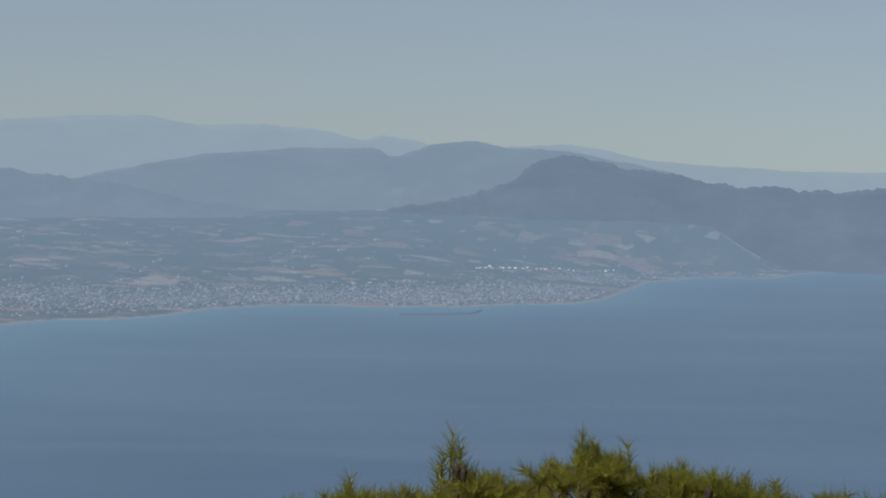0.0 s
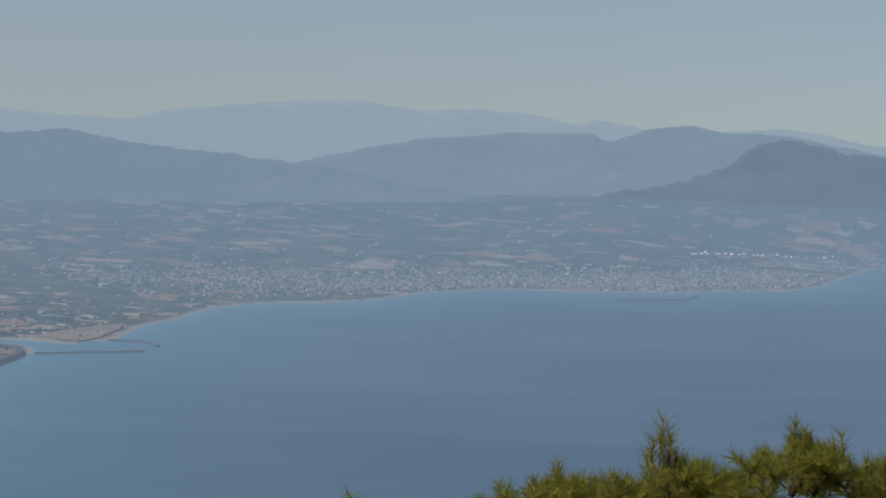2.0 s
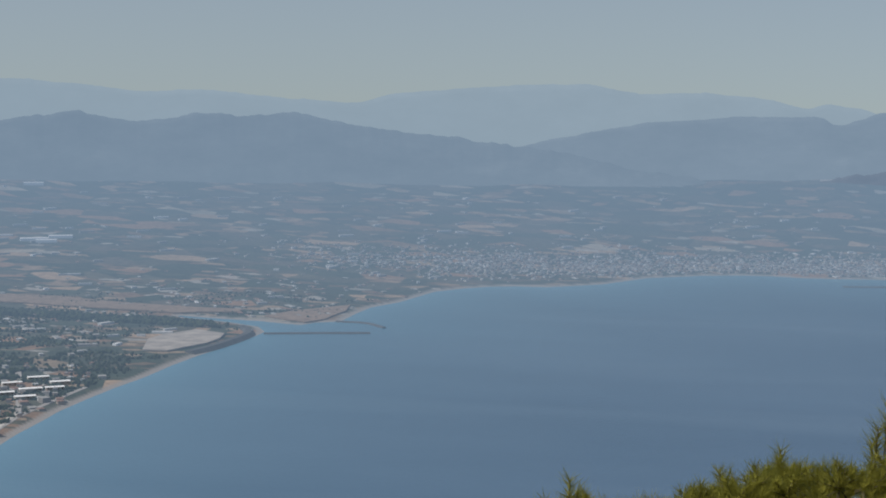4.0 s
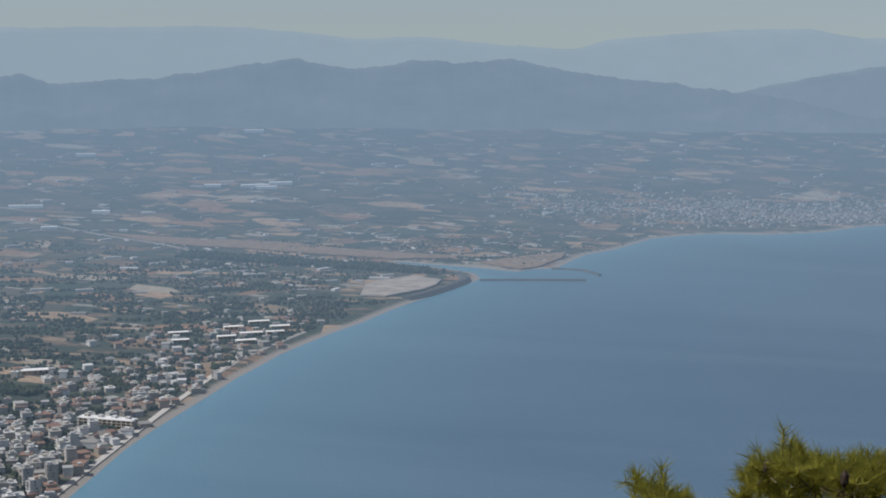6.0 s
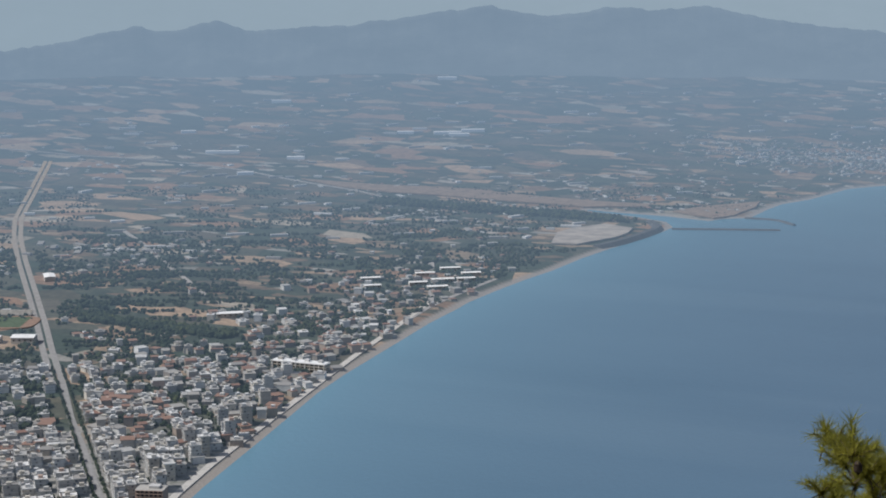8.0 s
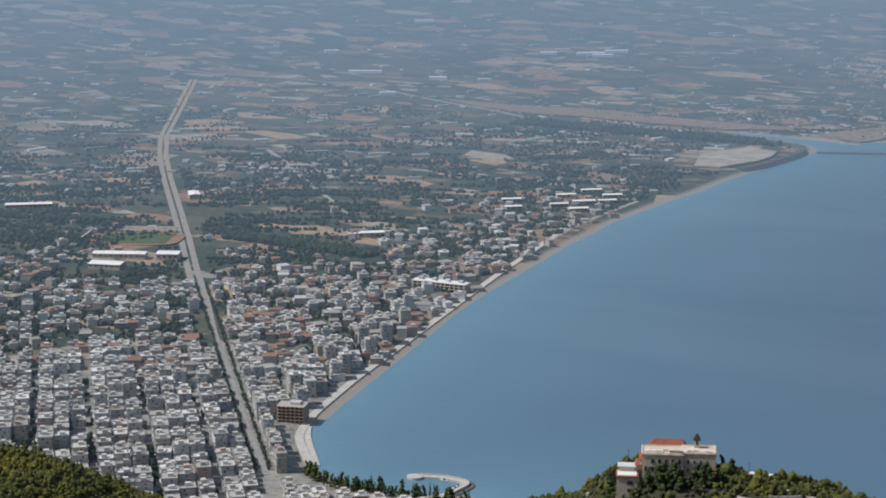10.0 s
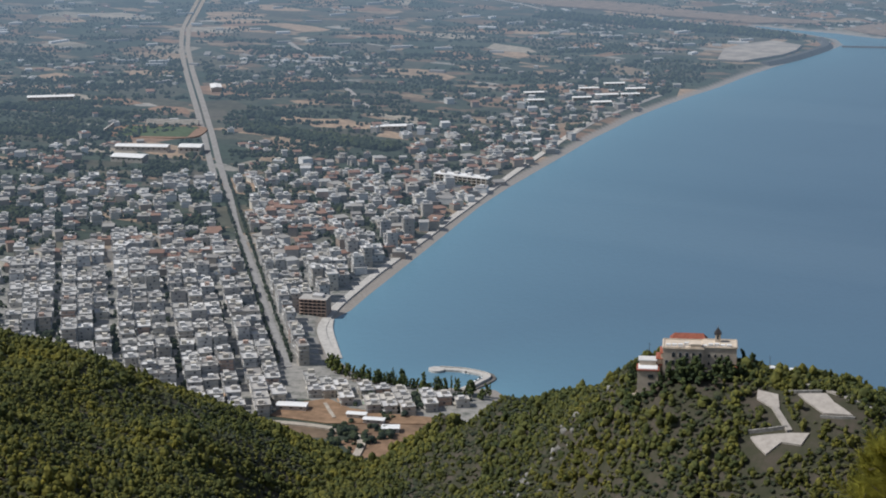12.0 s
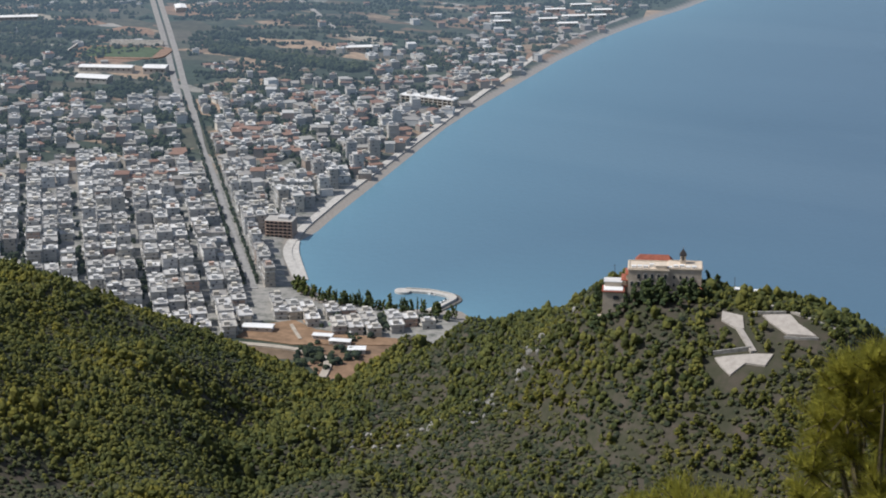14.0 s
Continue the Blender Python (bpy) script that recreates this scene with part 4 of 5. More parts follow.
def build_pier():
    root = tagged(new("harbour_pier"), "hooked pale concrete pier sheltering a small harbour", "pier")
    part("deck", ribbon_mesh("deck", [(-680, 1246), (-676, 1260), (-675, 1278), (-682, 1284), (-701, 1285), (-719, 1279)], 5.2, CONCRETE, level=1.7, thick=4.0, step=3.0), root)
    p = Pile()
    ring = [(-720 + 6.5 * math.cos(a), 1276.5 + 5.5 * math.sin(a)) for a in np.linspace(0, 2 * math.pi, 20)[:-1]]
    v = np.array([(x, y, z) for z in (-2.0, 1.9) for x, y in ring] + [(-720, 1276.5, 1.9)])
    f = [(i, (i + 1) % 19, 19 + (i + 1) % 19, 19 + i) for i in range(19)] + [(19 + i, 19 + (i + 1) % 19, 38, 38) for i in range(19)]
    me = mesh_of("round_head", v, [q if q[2] != q[3] else q[:3] for q in f], [CONCRETE])
    part("round_head", me, root, "wide rounded pier head")
    part("rubble_apron", ribbon_mesh("rubble_apron", [(-674, 1248), (-671, 1262), (-670, 1280), (-679, 1289), (-701, 1290), (-722, 1285)], 3.0, ROCKS, level=0.9, thick=3.0, step=3.0, batter=1.5), root, "grey rubble along the outer side")
    wall = ribbon_mesh("wave_wall", [(-674.5, 1252), (-672.6, 1279.5), (-681, 1286.3), (-701, 1287.4), (-720, 1281.6)], 0.7, CONCRETE, level=2.7, thick=1.0, step=3.0)
    part("wave_wall", wall, root)


build_pier()


def boat(x, y, turn, k):
    bm = bmesh.new()
    rows = [(-1, 0.75, 0.9), (-0.3, 1.0, 0.85), (0.4, 0.85, 0.95), (0.85, 0.35, 1.1), (1, 0.03, 1.2)]
    grid = [[bm.verts.new((2.6 * a, s * 0.85 * w * q, z * (0.15 if q == 0.4 else 1) - 0.25)) for s, q in ((-1, 1), (-1, 0.4), (1, 0.4), (1, 1))] for a, w, z in rows]
    for r0, r1 in zip(grid, grid[1:]):
        for i in range(3):
            bm.faces.new((r0[i], r1[i], r1[i + 1], r0[i + 1]))
        bm.faces.new((r0[3], r1[3], r1[0], r0[0]))
    bm.faces.new(grid[0])
    me = bpy.data.meshes.new("hull")
    bm.to_mesh(me)
    bm.free()
    me.materials.append(WHITE)
    root = new("boat")
    part("hull", me, root)
    p = Pile()
    p.box(-0.3, 0, 0.7, 1.4, 1.0, 0.9, taper=0.8)
    part("cabin", p.mesh("cabin", [GLASS]), root)
    root.matrix_basis = Matrix.Translation((x, y, 0.1)) @ Matrix.Rotation(turn, 4, "Z") @ Matrix.Scale(k, 4)
    return tagged(root, "small white boat moored inside the harbour", "boat", "moored boats")


for x, y, a, k in ((-697, 1281, 3.0, 1.2), (-681, 1275, 1.4, 1.0), (-681.5, 1270, 1.5, 0.9), (-682, 1265, 1.4, 1.0), (-690, 1254, 0.6, 0.9), (-682.5, 1258, 1.5, 0.8)):
    boat(x, y, a, k)

# ---------------------------------------------------------------- sports ground, halls, hotel, warehouses
def local_frame(x, y, turn, z=None):
    return Matrix.Translation((x, y, height(x, y)[0] if z is None else z)) @ Matrix.Rotation(turn, 4, "Z")


def box_part(name, parent, mat, x, y, z, sx, sy, sz, label="", taper=1.0):
    p = Pile()
    p.box(0, 0, 0, sx, sy, sz, taper=taper)
    return part(name, p.mesh(name, [mat]), parent, label, Matrix.Translation((x, y, z)))


def sports_ground():
    root = tagged(new("sports_ground"), "football pitch with a brown running track and a pale stand", "sports ground")
    root.matrix_basis = local_frame(-1455, 1894, math.atan2(30, 72))
    ring = [(38 * np.sign(c) * abs(c) ** 0.45 * 1.55, 38 * np.sign(s) * abs(s) ** 0.6) for c, s in ((math.cos(a), math.sin(a)) for a in np.linspace(0, 2 * math.pi, 41)[:-1])]
    v = np.array([(x, y, z) for z in (-2.0, 0.9) for x, y in ring])
    n = len(ring)
    f = [(i, (i + 1) % n, n + (i + 1) % n, n + i) for i in range(n)] + [tuple(range(n, 2 * n))]
    part("running_track", mesh_of("running_track", v, f, [TRACK]), root)
    box_part("pitch", root, PITCH, 0, 0, 0.5, 88, 60, 0.6)
    for k in range(5):
        box_part("stand_step", root, CONCRETE, 8, 41 + 1.6 * k, 0, 66, 1.6, 2.0 + 1.1 * k)
    box_part("end_wall", root, CONCRETE, -62, 6, 0, 2.0, 62, 5)
    return root


sports_ground()


def hall(x, y, turn, w, d, h, label, group=""):
    """A low hall: walls, a shallow roof with eaves, a row of windows."""
    root = tagged(new("hall"), label, "hall", group)
    root.matrix_basis = local_frame(x, y, turn)
    box_part("body", root, CONCRETE, 0, 0, -3, w, d, h + 3)
    v = [(sx * (w / 2 + 0.6), sy * (d / 2 + 0.6), h) for sx in (-1, 1) for sy in (-1, 1)] + [(sx * (w / 2 + 0.6), 0, h + d * 0.08) for sx in (-1, 1)]
    part("roof", mesh_of("roof", v, [(0, 4, 5, 2), (1, 3, 5, 4), (0, 1, 4), (2, 5, 3), (0, 2, 3, 1)], [WHITE]), root, "white sheet roof")
    n = int(w / 6)
    for side in (-1, 1):
        for i in range(n):
            box_part("window", root, GLASS, (i + 0.5) / n * w - w / 2, side * d / 2, h * 0.5, 2.0, 0.16, h * 0.2)
    return root


T = GRID_TURN
hall(-1385, 1750, 0.27, 38, 20, 6, "long hall with a white roof beside the main road")
hall(-1405, 1800, 0.39, 62, 16, 6, "long low white hall beside the sports ground")
hall(-1353, 1824, 0.39, 26, 20, 8, "square white hall near the sports ground")
hall(-1700, 1990, T + 1.5, 60, 14, 5, "pale shed roofs among the fields")
hall(-1550, 2150, T, 30, 14, 6, "pale roadside hall with a white roof")
hall(-1210, 2050, T + 1.5, 40, 13, 6, "pale shed among gardens")
for x, y, w, d in ((-1060, 2320, 26, 10), (-1095, 2335, 24, 9), (-1075, 2370, 30, 10), (-1115, 2400, 26, 9), (-1060, 2430, 26, 10), (-1140, 2290, 22, 9), (-1165, 2335, 26, 9), (-1100, 2450, 28, 9), (-1050, 2390, 24, 9)):
    hall(x, y, T + 1.5, w, d, 5, "pale terrace of holiday flats near the beach", "holiday blocks")


def long_hotel():
    root = tagged(new("hotel"), "long white hotel with a dark arcade and bays", "hotel")
    root.matrix_basis = local_frame(-1005, 1843, 0.03)
    box_part("body", root, GLASS, 0, 0, -3, 62, 12, 11)
    for k in range(3):
        box_part("floor_slab", root, TRIM, 0, 0, 2.6 + 3 * k, 66, 14, 0.6)
    for i in range(12):
        box_part("pier_wall", root, TRIM, -30.8 + 5.6 * i, 0, -3, 0.8, 14.2, 12.2)
    box_part("roof", root, WHITE, 0, 0, 9.2, 64, 13, 0.5)
    for i in range(4):
        box_part("roof_house", root, TRIM, -24 + 16 * i, 1, 9.7, 5, 5, 2.4)


long_hotel()


def brown_hotel():
    root = tagged(new("hotel"), "tall brown and white hotel block on the seafront", "hotel")
    root.matrix_basis = local_frame(-884, 1358, 0.30)
    box_part("body", root, BROWN, 0, 0, -3, 24, 16, 17)
    for k in range(5):
        box_part("balcony", root, BROWN, 0, -8.6, 2.4 + 2.9 * k, 23, 1.4, 0.25)
        for i in range(6):
            box_part("window", root, GLASS, -9.5 + 3.8 * i, -8.05, 0.4 + 2.9 * k, 2.4, 0.2, 1.9)
    box_part("roof_house", root, TRIM, 3, 1, 14.2, 9, 8, 2.4)
    box_part("parapet", root, TRIM, 0, 0, 13.9, 24.4, 16.4, 0.5)


brown_hotel()


def warehouse(x, y, w, d):
    root = tagged(new("warehouse"), "long white roofed shed on the far plain", "warehouse", "far sheds")
    root.matrix_basis = local_frame(x, y, math.atan2(x, y) * -1 + random.Random(int(x)).uniform(-0.1, 0.1))
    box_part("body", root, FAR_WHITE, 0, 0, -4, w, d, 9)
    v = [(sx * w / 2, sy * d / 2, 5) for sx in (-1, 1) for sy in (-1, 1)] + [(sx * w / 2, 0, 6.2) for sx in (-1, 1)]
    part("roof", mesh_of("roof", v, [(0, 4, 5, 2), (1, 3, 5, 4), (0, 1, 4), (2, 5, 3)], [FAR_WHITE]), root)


SHEDS = [(-1669, 3707, 56, 16), (-1634, 3758, 48, 12), (-2171, 3912, 44, 10), (-1941, 4311, 46, 20), (-1638, 3696, 42, 10), (-1747, 3670, 34, 8), (-2161, 3498, 30, 8), (-1980, 3328, 66, 7), (-1819, 3137, 30, 7), (-1815, 3323, 34, 7)]
for x, y, w, d in SHEDS:
    warehouse(x, y, w, d)

# bare ground and dirt road at the mouth of the valley
patch("ground_foot", FOOT, SOIL, "dry brown ground at the edge of the town", 0.6)
road("road_dirt", [(-800, 1100), (-769, 1108), (-739, 1119), (-703, 1122), (-682, 1113), (-680, 1095), (-673, 1080)], 5.5, TRACKSOIL, "pale dirt road curling up into the valley", 1.1)
road("road_dirt_branch", [(-751, 1164), (-740, 1150), (-728, 1140)], 2.6, TRACKSOIL, "pale track over the dry ground", 1.2)
hall(-766, 1143, 0.35, 22, 9, 4, "low white roofed shed on dry ground", "edge sheds")
hall(-715, 1150, 0.3, 14, 6, 3.5, "low white roofed shed on dry ground", "edge sheds")
hall(-679, 1137, 0.5, 12, 8, 3.5, "low white roofed shed on dry ground", "edge sheds")
hall(-698, 1146, 0.3, 15, 6, 3.5, "low white roofed shed on dry ground", "edge sheds")


# ---------------------------------------------------------------- monastery on the knoll
def arch_mesh(name, w, h, depth, mat):
    """A round-headed opening as a thin solid."""
    pts = [(-w / 2, 0), (w / 2, 0), (w / 2, h - w / 2)] + [(w / 2 * math.cos(a), h - w / 2 + w / 2 * math.sin(a)) for a in np.linspace(0, math.pi, 8)[1:-1]] + [(-w / 2, h - w / 2)]
    n = len(pts)
    v = [(x, y, z) for y in (-depth / 2, depth / 2) for x, z in pts]
    f = [tuple(range(n)), tuple(range(2 * n - 1, n - 1, -1))] + [(i, n + i, n + (i + 1) % n, (i + 1) % n) for i in range(n)]
    return mesh_of(name, v, f, [mat])


def hip_roof(name, w, d, h, ridge, mat):
    v = [(-w / 2, -d / 2, 0), (w / 2, -d / 2, 0), (w / 2, d / 2, 0), (-w / 2, d / 2, 0), (-ridge / 2, 0, h), (ridge / 2, 0, h)]
    v += [(x, y, -0.3) for x, y, z in v[:4]]
    return mesh_of(name, v, [(0, 1, 5, 4), (2, 3, 4, 5), (1, 2, 5), (3, 0, 4), (0, 6, 7, 1), (1, 7, 8, 2), (2, 8, 9, 3), (3, 9, 6, 0), (6, 9, 8, 7)], [mat])


def monastery():
    root = tagged(new("monastery"), "beige monastery with arched windows and red tiled roof on a knoll", "monastery")
    root.matrix_basis = Matrix.Translation((-303.4, 729.4, 225.6)) @ Matrix.Rotation(math.atan2(0.375, 0.926), 4, "Z")
    main = box_part("main_wing", root, BEIGE, 8.4, 6.0, -9, 16.8, 12.0, 20.2)
    right = box_part("right_wing", root, BEIGE, 23.6, 6.8, -9, 13.6, 11.0, 20.6)
    arch, small = arch_mesh("arched_window", 1.2, 2.0, 0.3, GLASS), arch_mesh("arched_window", 0.8, 1.3, 0.3, GLASS)
    surround = arch_mesh("window_surround", 1.5, 2.25, 0.2, TRIM)
    for i in range(6):
        part("arched_window", arch, root, m=Matrix.Translation((1.6 + 2.75 * i, -0.1, 4.3)))
        part("window_surround", surround, root, m=Matrix.Translation((1.6 + 2.75 * i, -0.02, 4.2)))
        if i:
            part("arched_window", arch, root, m=Matrix.Translation((1.6 + 2.75 * i, -0.1, 7.7)))
            part("window_surround", surround, root, m=Matrix.Translation((1.6 + 2.75 * i, -0.02, 7.6)))
        part("arched_window", small, root, m=Matrix.Translation((1.6 + 2.75 * i, -0.1, 1.2)))
    for i in range(4):
        part("arched_window", small, root, m=Matrix.Translation((19.0 + 2.6 * i, 1.2, 7.6)))
        part("arched_window", small, root, m=Matrix.Translation((19.0 + 2.6 * i, 1.2, 4.2)))
    box_part("cornice", root, BEIGE, 8.4, 6.0, 11.2, 17.4, 12.6, 0.35)
    box_part("cornice", root, BEIGE, 23.7, 6.8, 11.6, 14.2, 11.6, 0.35)
    for x, y, w, d in ((8.4, 0.2, 16.8, 0.3), (8.4, 11.8, 16.8, 0.3), (0.2, 6, 0.3, 11.4), (16.6, 6, 0.3, 11.4)):
        box_part("roof_parapet", root, BEIGE, x, y, 11.5, w, d, 0.5)
    for x, y, w, d in ((23.7, 1.5, 13.6, 0.3), (23.7, 12.1, 13.6, 0.3), (30.3, 6.8, 0.3, 10.6)):
        box_part("roof_parapet", root, BEIGE, x, y, 11.9, w, d, 0.4)
    rng = random.Random(4)
    for i in range(11):
        box_part("solar_panel", root, WHITE, 2.2 + 2.5 * i, 2.6 + rng.uniform(0, 1.5), 11.6, 2.0, 1.4, rng.uniform(0.7, 1.5), "white rooftop tank or panel")
    box_part("stair_tower", root, BEIGE, 13.6, 2.6, 11.4, 4.6, 4.4, 1.9)
    box_part("church_wall", root, BEIGE, 10.6, 15.8, -6, 15.0, 7.0, 16.2)
    part("church_roof", hip_roof("church_roof", 16.0, 8.4, 3.0, 12.0, TILE), root, "red tiled hip roof", Matrix.Translation((10.6, 15.8, 10.4)))
    tower = box_part("bell_tower", root, BEIGE, 22.6, 9.5, 9.6, 2.3, 2.3, 6.0)
    for s in (-1, 1):
        part("arched_window", arch_mesh("arched_window", 0.8, 1.8, 0.2, GLASS), tower, m=Matrix.Translation((0, s * 1.16, 3.8)))
    part("spire", hip_roof("spire", 3.0, 3.0, 2.6, 0.05, SLATE), tower, "dark pointed roof", Matrix.Translation((0, 0, 6.1)))
    cross = Pile()
    cross.box(0, 0, 0, 0.14, 0.14, 1.1)
    cross.box(0, 0, 0.6, 0.6, 0.14, 0.14)
    part("cross", cross.mesh("cross", [STEEL]), tower, m=Matrix.Translation((0, 0, 8.5)))
    # gallery with a dark canopy below the right wing
    box_part("gallery", root, BEIGE, 24.0, -1.0, -6, 13.0, 4.6, 8.0)
    box_part("gallery_roof", root, SLATE, 24.0, -1.2, 2.2, 14.0, 5.6, 0.45, "dark canopy")
    for i in range(4):
        part("arched_window", arch_mesh("arched_window", 1.9, 2.4, 0.3, GLASS), root, m=Matrix.Translation((19.6 + 2.9 * i, -3.35, -1.6)))
    # lower annex with steps of roofs
    box_part("annex", root, BEIGE, -6.0, -1.0, -12, 8.6, 8.0, 14.9)
    box_part("annex_roof", root, TILE, -6.0, -1.0, 2.9, 9.4, 8.8, 0.4, "brick red roof edge")
    box_part("annex_terrace", root, WHITE, -6.0, -1.0, 3.3, 8.0, 7.0, 0.35)
    box_part("annex_upper", root, BEIGE, -6.2, 3.0, 2.9, 7.0, 5.0, 2.6)
    box_part("annex_upper_roof", root, TRIM, -6.2, 3.0, 5.5, 7.8, 5.8, 0.35)
    for i in range(2):
        box_part("window", root, GLASS, -4.6 - 0.2 * i, -5.05, -3.6 + 3.4 * i, 2.4, 0.2, 1.5)
    for k, (x, z, w) in enumerate(((-2.2, 3.6, 3.4), (-1.0, 6.2, 3.0), (0.6, 8.8, 3.0))):
        box_part("link_wall", root, BEIGE, x, 6.0, -6, w, 8.0, z + 6)
        part("link_roof", hip_roof("link_roof", w + 0.8, 9.0, 1.0, 1.0, TILE), root, "stepped red tiled roof", Matrix.Translation((x, 6.0, z)))
    box_part("terrace_wall", root, BEIGE, -9.0, -2.0, -15, 7.0, 6.0, 7.6, taper=0.94)
    box_part("lower_house", root, TRIM, 32.5, 2.0, -5, 5.0, 6.0, 9.0)
    box_part("lower_house_roof", root, TILE, 32.5, 2.0, 4.0, 5.8, 6.8, 0.4)
    return root


monastery()


# gravel terraces, walls and small things beside the monastery
patch("ground_upper_terrace", [(-261.3, 728.7), (-252.2, 727.8), (-248.7, 720), (-252.4, 719.7), (-259.5, 723.1)], GRAVEL, "pale gravel terrace below the monastery", 0.7)
patch("ground_parking", [(-254.3, 702.7), (-251.2, 703.9), (-239.7, 707.1), (-232.1, 708.4), (-233, 701.7), (-241.1, 701.8), (-245, 695.3), (-250.6, 699.3)], GRAVEL, "pale gravel parking place on the slope", 0.7)
patch("ground_side_terrace", [(-244.5, 729.8), (-233.7, 732.5), (-228.6, 727), (-219.1, 721.7), (-230.7, 720), (-239.9, 725.7)], GRAVEL, "pale gravel terrace with dark bushes", 0.7)
road("road_terraces", [(-251.3, 720.5), (-245.8, 714.9), (-240.2, 708.3)], 2.4, GRAVEL, "pale ramp between the gravel terraces", 0.9)
road("road_ridge", [(-258, 744), (-250, 742), (-240, 736), (-230, 733), (-214, 729)], 1.8, GRAVEL, "narrow pale road along the ridge", 0.8)


def stone_wall(line, h, label):
    root = new("retaining_wall", ribbon_mesh("retaining_wall", line, 0.8, ROCK, lift=h, thick=h + 2, step=3.0))
    return tagged(root, label, "wall", "terrace walls")


stone_wall([(-256, 705), (-249, 707), (-242, 709.9)], 1.4, "dark stone retaining wall above the parking place")
stone_wall([(-231.3, 718.5), (-224.5, 718.8), (-218, 721.1)], 0.8, "stone retaining wall under the side terrace")
stone_wall([(-249, 731), (-243, 732), (-236, 734)], 1.0, "low stone wall behind the side terrace")


def shed(x, y, turn, w, d, h, roof):
    root = tagged(new("shelter"), "small white shelter on the ridge beside a mast", "shelter", "ridge shelters")
    root.matrix_basis = Matrix.Translation((x, y, float(land_height(x, y)[0]))) @ Matrix.Rotation(turn, 4, "Z")
    for sx in (-1, 1):
        for sy in (-1, 1):
            box_part("post", root, TRIM, sx * (w / 2 - 0.1), sy * (d / 2 - 0.1), -1, 0.15, 0.15, h + 1)
    box_part("roof", root, roof, 0, 0, h, w, d, 0.25)


shed(-262, 752, 0.3, 5.5, 3.2, 2.6, WHITE)
shed(-255, 754, 0.4, 3.5, 2.8, 3.0, WHITE)
shed(-276, 745, 0.4, 3.4, 2.4, 2.0, WHITE)
for x, y, h in ((-264, 750, 8.0), (-270, 748, 5.5), (-314, 740, 9.0)):
    mast = new("mast")
    tagged(mast, "thin dark mast on the ridge", "mast", "masts")
    mast.matrix_basis = Matrix.Translation((x, y, float(land_height(x, y)[0]) - 0.5))
    box_part("pole", mast, SLATE, 0, 0, 0, 0.22, 0.22, h, taper=0.5)
    box_part("crossbar", mast, SLATE, 0, 0, h - 0.9, 1.2, 0.1, 0.1)


# ---------------------------------------------------------------- single trees
def limb(p, a, b, ra, rb, n=6):
    a, b = Vector(a), Vector(b)
    q = (b - a).to_track_quat("Z", "Y").to_matrix()
    ring = [q @ Vector((math.cos(t), math.sin(t), 0)) for t in (2 * math.pi * i / n for i in range(n))]
    v = [a + c * ra for c in ring] + [b + c * rb for c in ring]
    p.add(np.array([tuple(c) for c in v]), [(i, (i + 1) % n, n + (i + 1) % n, n + i) for i in range(n)])


def pine_prototype(seed, h, w, mat, narrow=1.0):
    """A tree of the middle distance: a tapered trunk with limbs, and a crown of ragged clumps."""
    rng = random.Random(seed)
    root = new("pine_tree")
    t = Pile()
    limb(t, (0, 0, -1.0), (0.1, 0, h * 0.75), 0.16 * w / 4 + 0.06, 0.05)
    crown = Pile()
    for k in range(13):
        f = k / 12
        z = h * (0.22 + 0.72 * f)
        reach = w * 0.5 * (0.95 - 0.75 * f ** 1.6) * narrow * rng.uniform(0.35, 1.0)
        a = rng.uniform(0, 6.28)
        x, y = reach * math.cos(a), reach * math.sin(a)
        limb(t, (0, 0, z - 0.1 * h), (x, y, z), 0.05, 0.02, 4)
        size = w * rng.uniform(0.15, 0.24) * (1.15 - 0.55 * f)
        v, fc = lump(rng, size, size, size * rng.uniform(0.6, 0.85), 0.28)
        crown.add(v + (x, y, z), fc)
    part("trunk", t.mesh("trunk", [BARK]), root)
    part("crown", crown.mesh("crown", [mat]), root)
    return root


PINE_ONE = foliage_material("single_pine_foliage", (0.045, 0.058, 0.016), (0.15, 0.155, 0.035), island=True, scale=0.9)
PARK = foliage_material("park_foliage", (0.036, 0.056, 0.024), (0.10, 0.125, 0.05), island=True, scale=0.6)


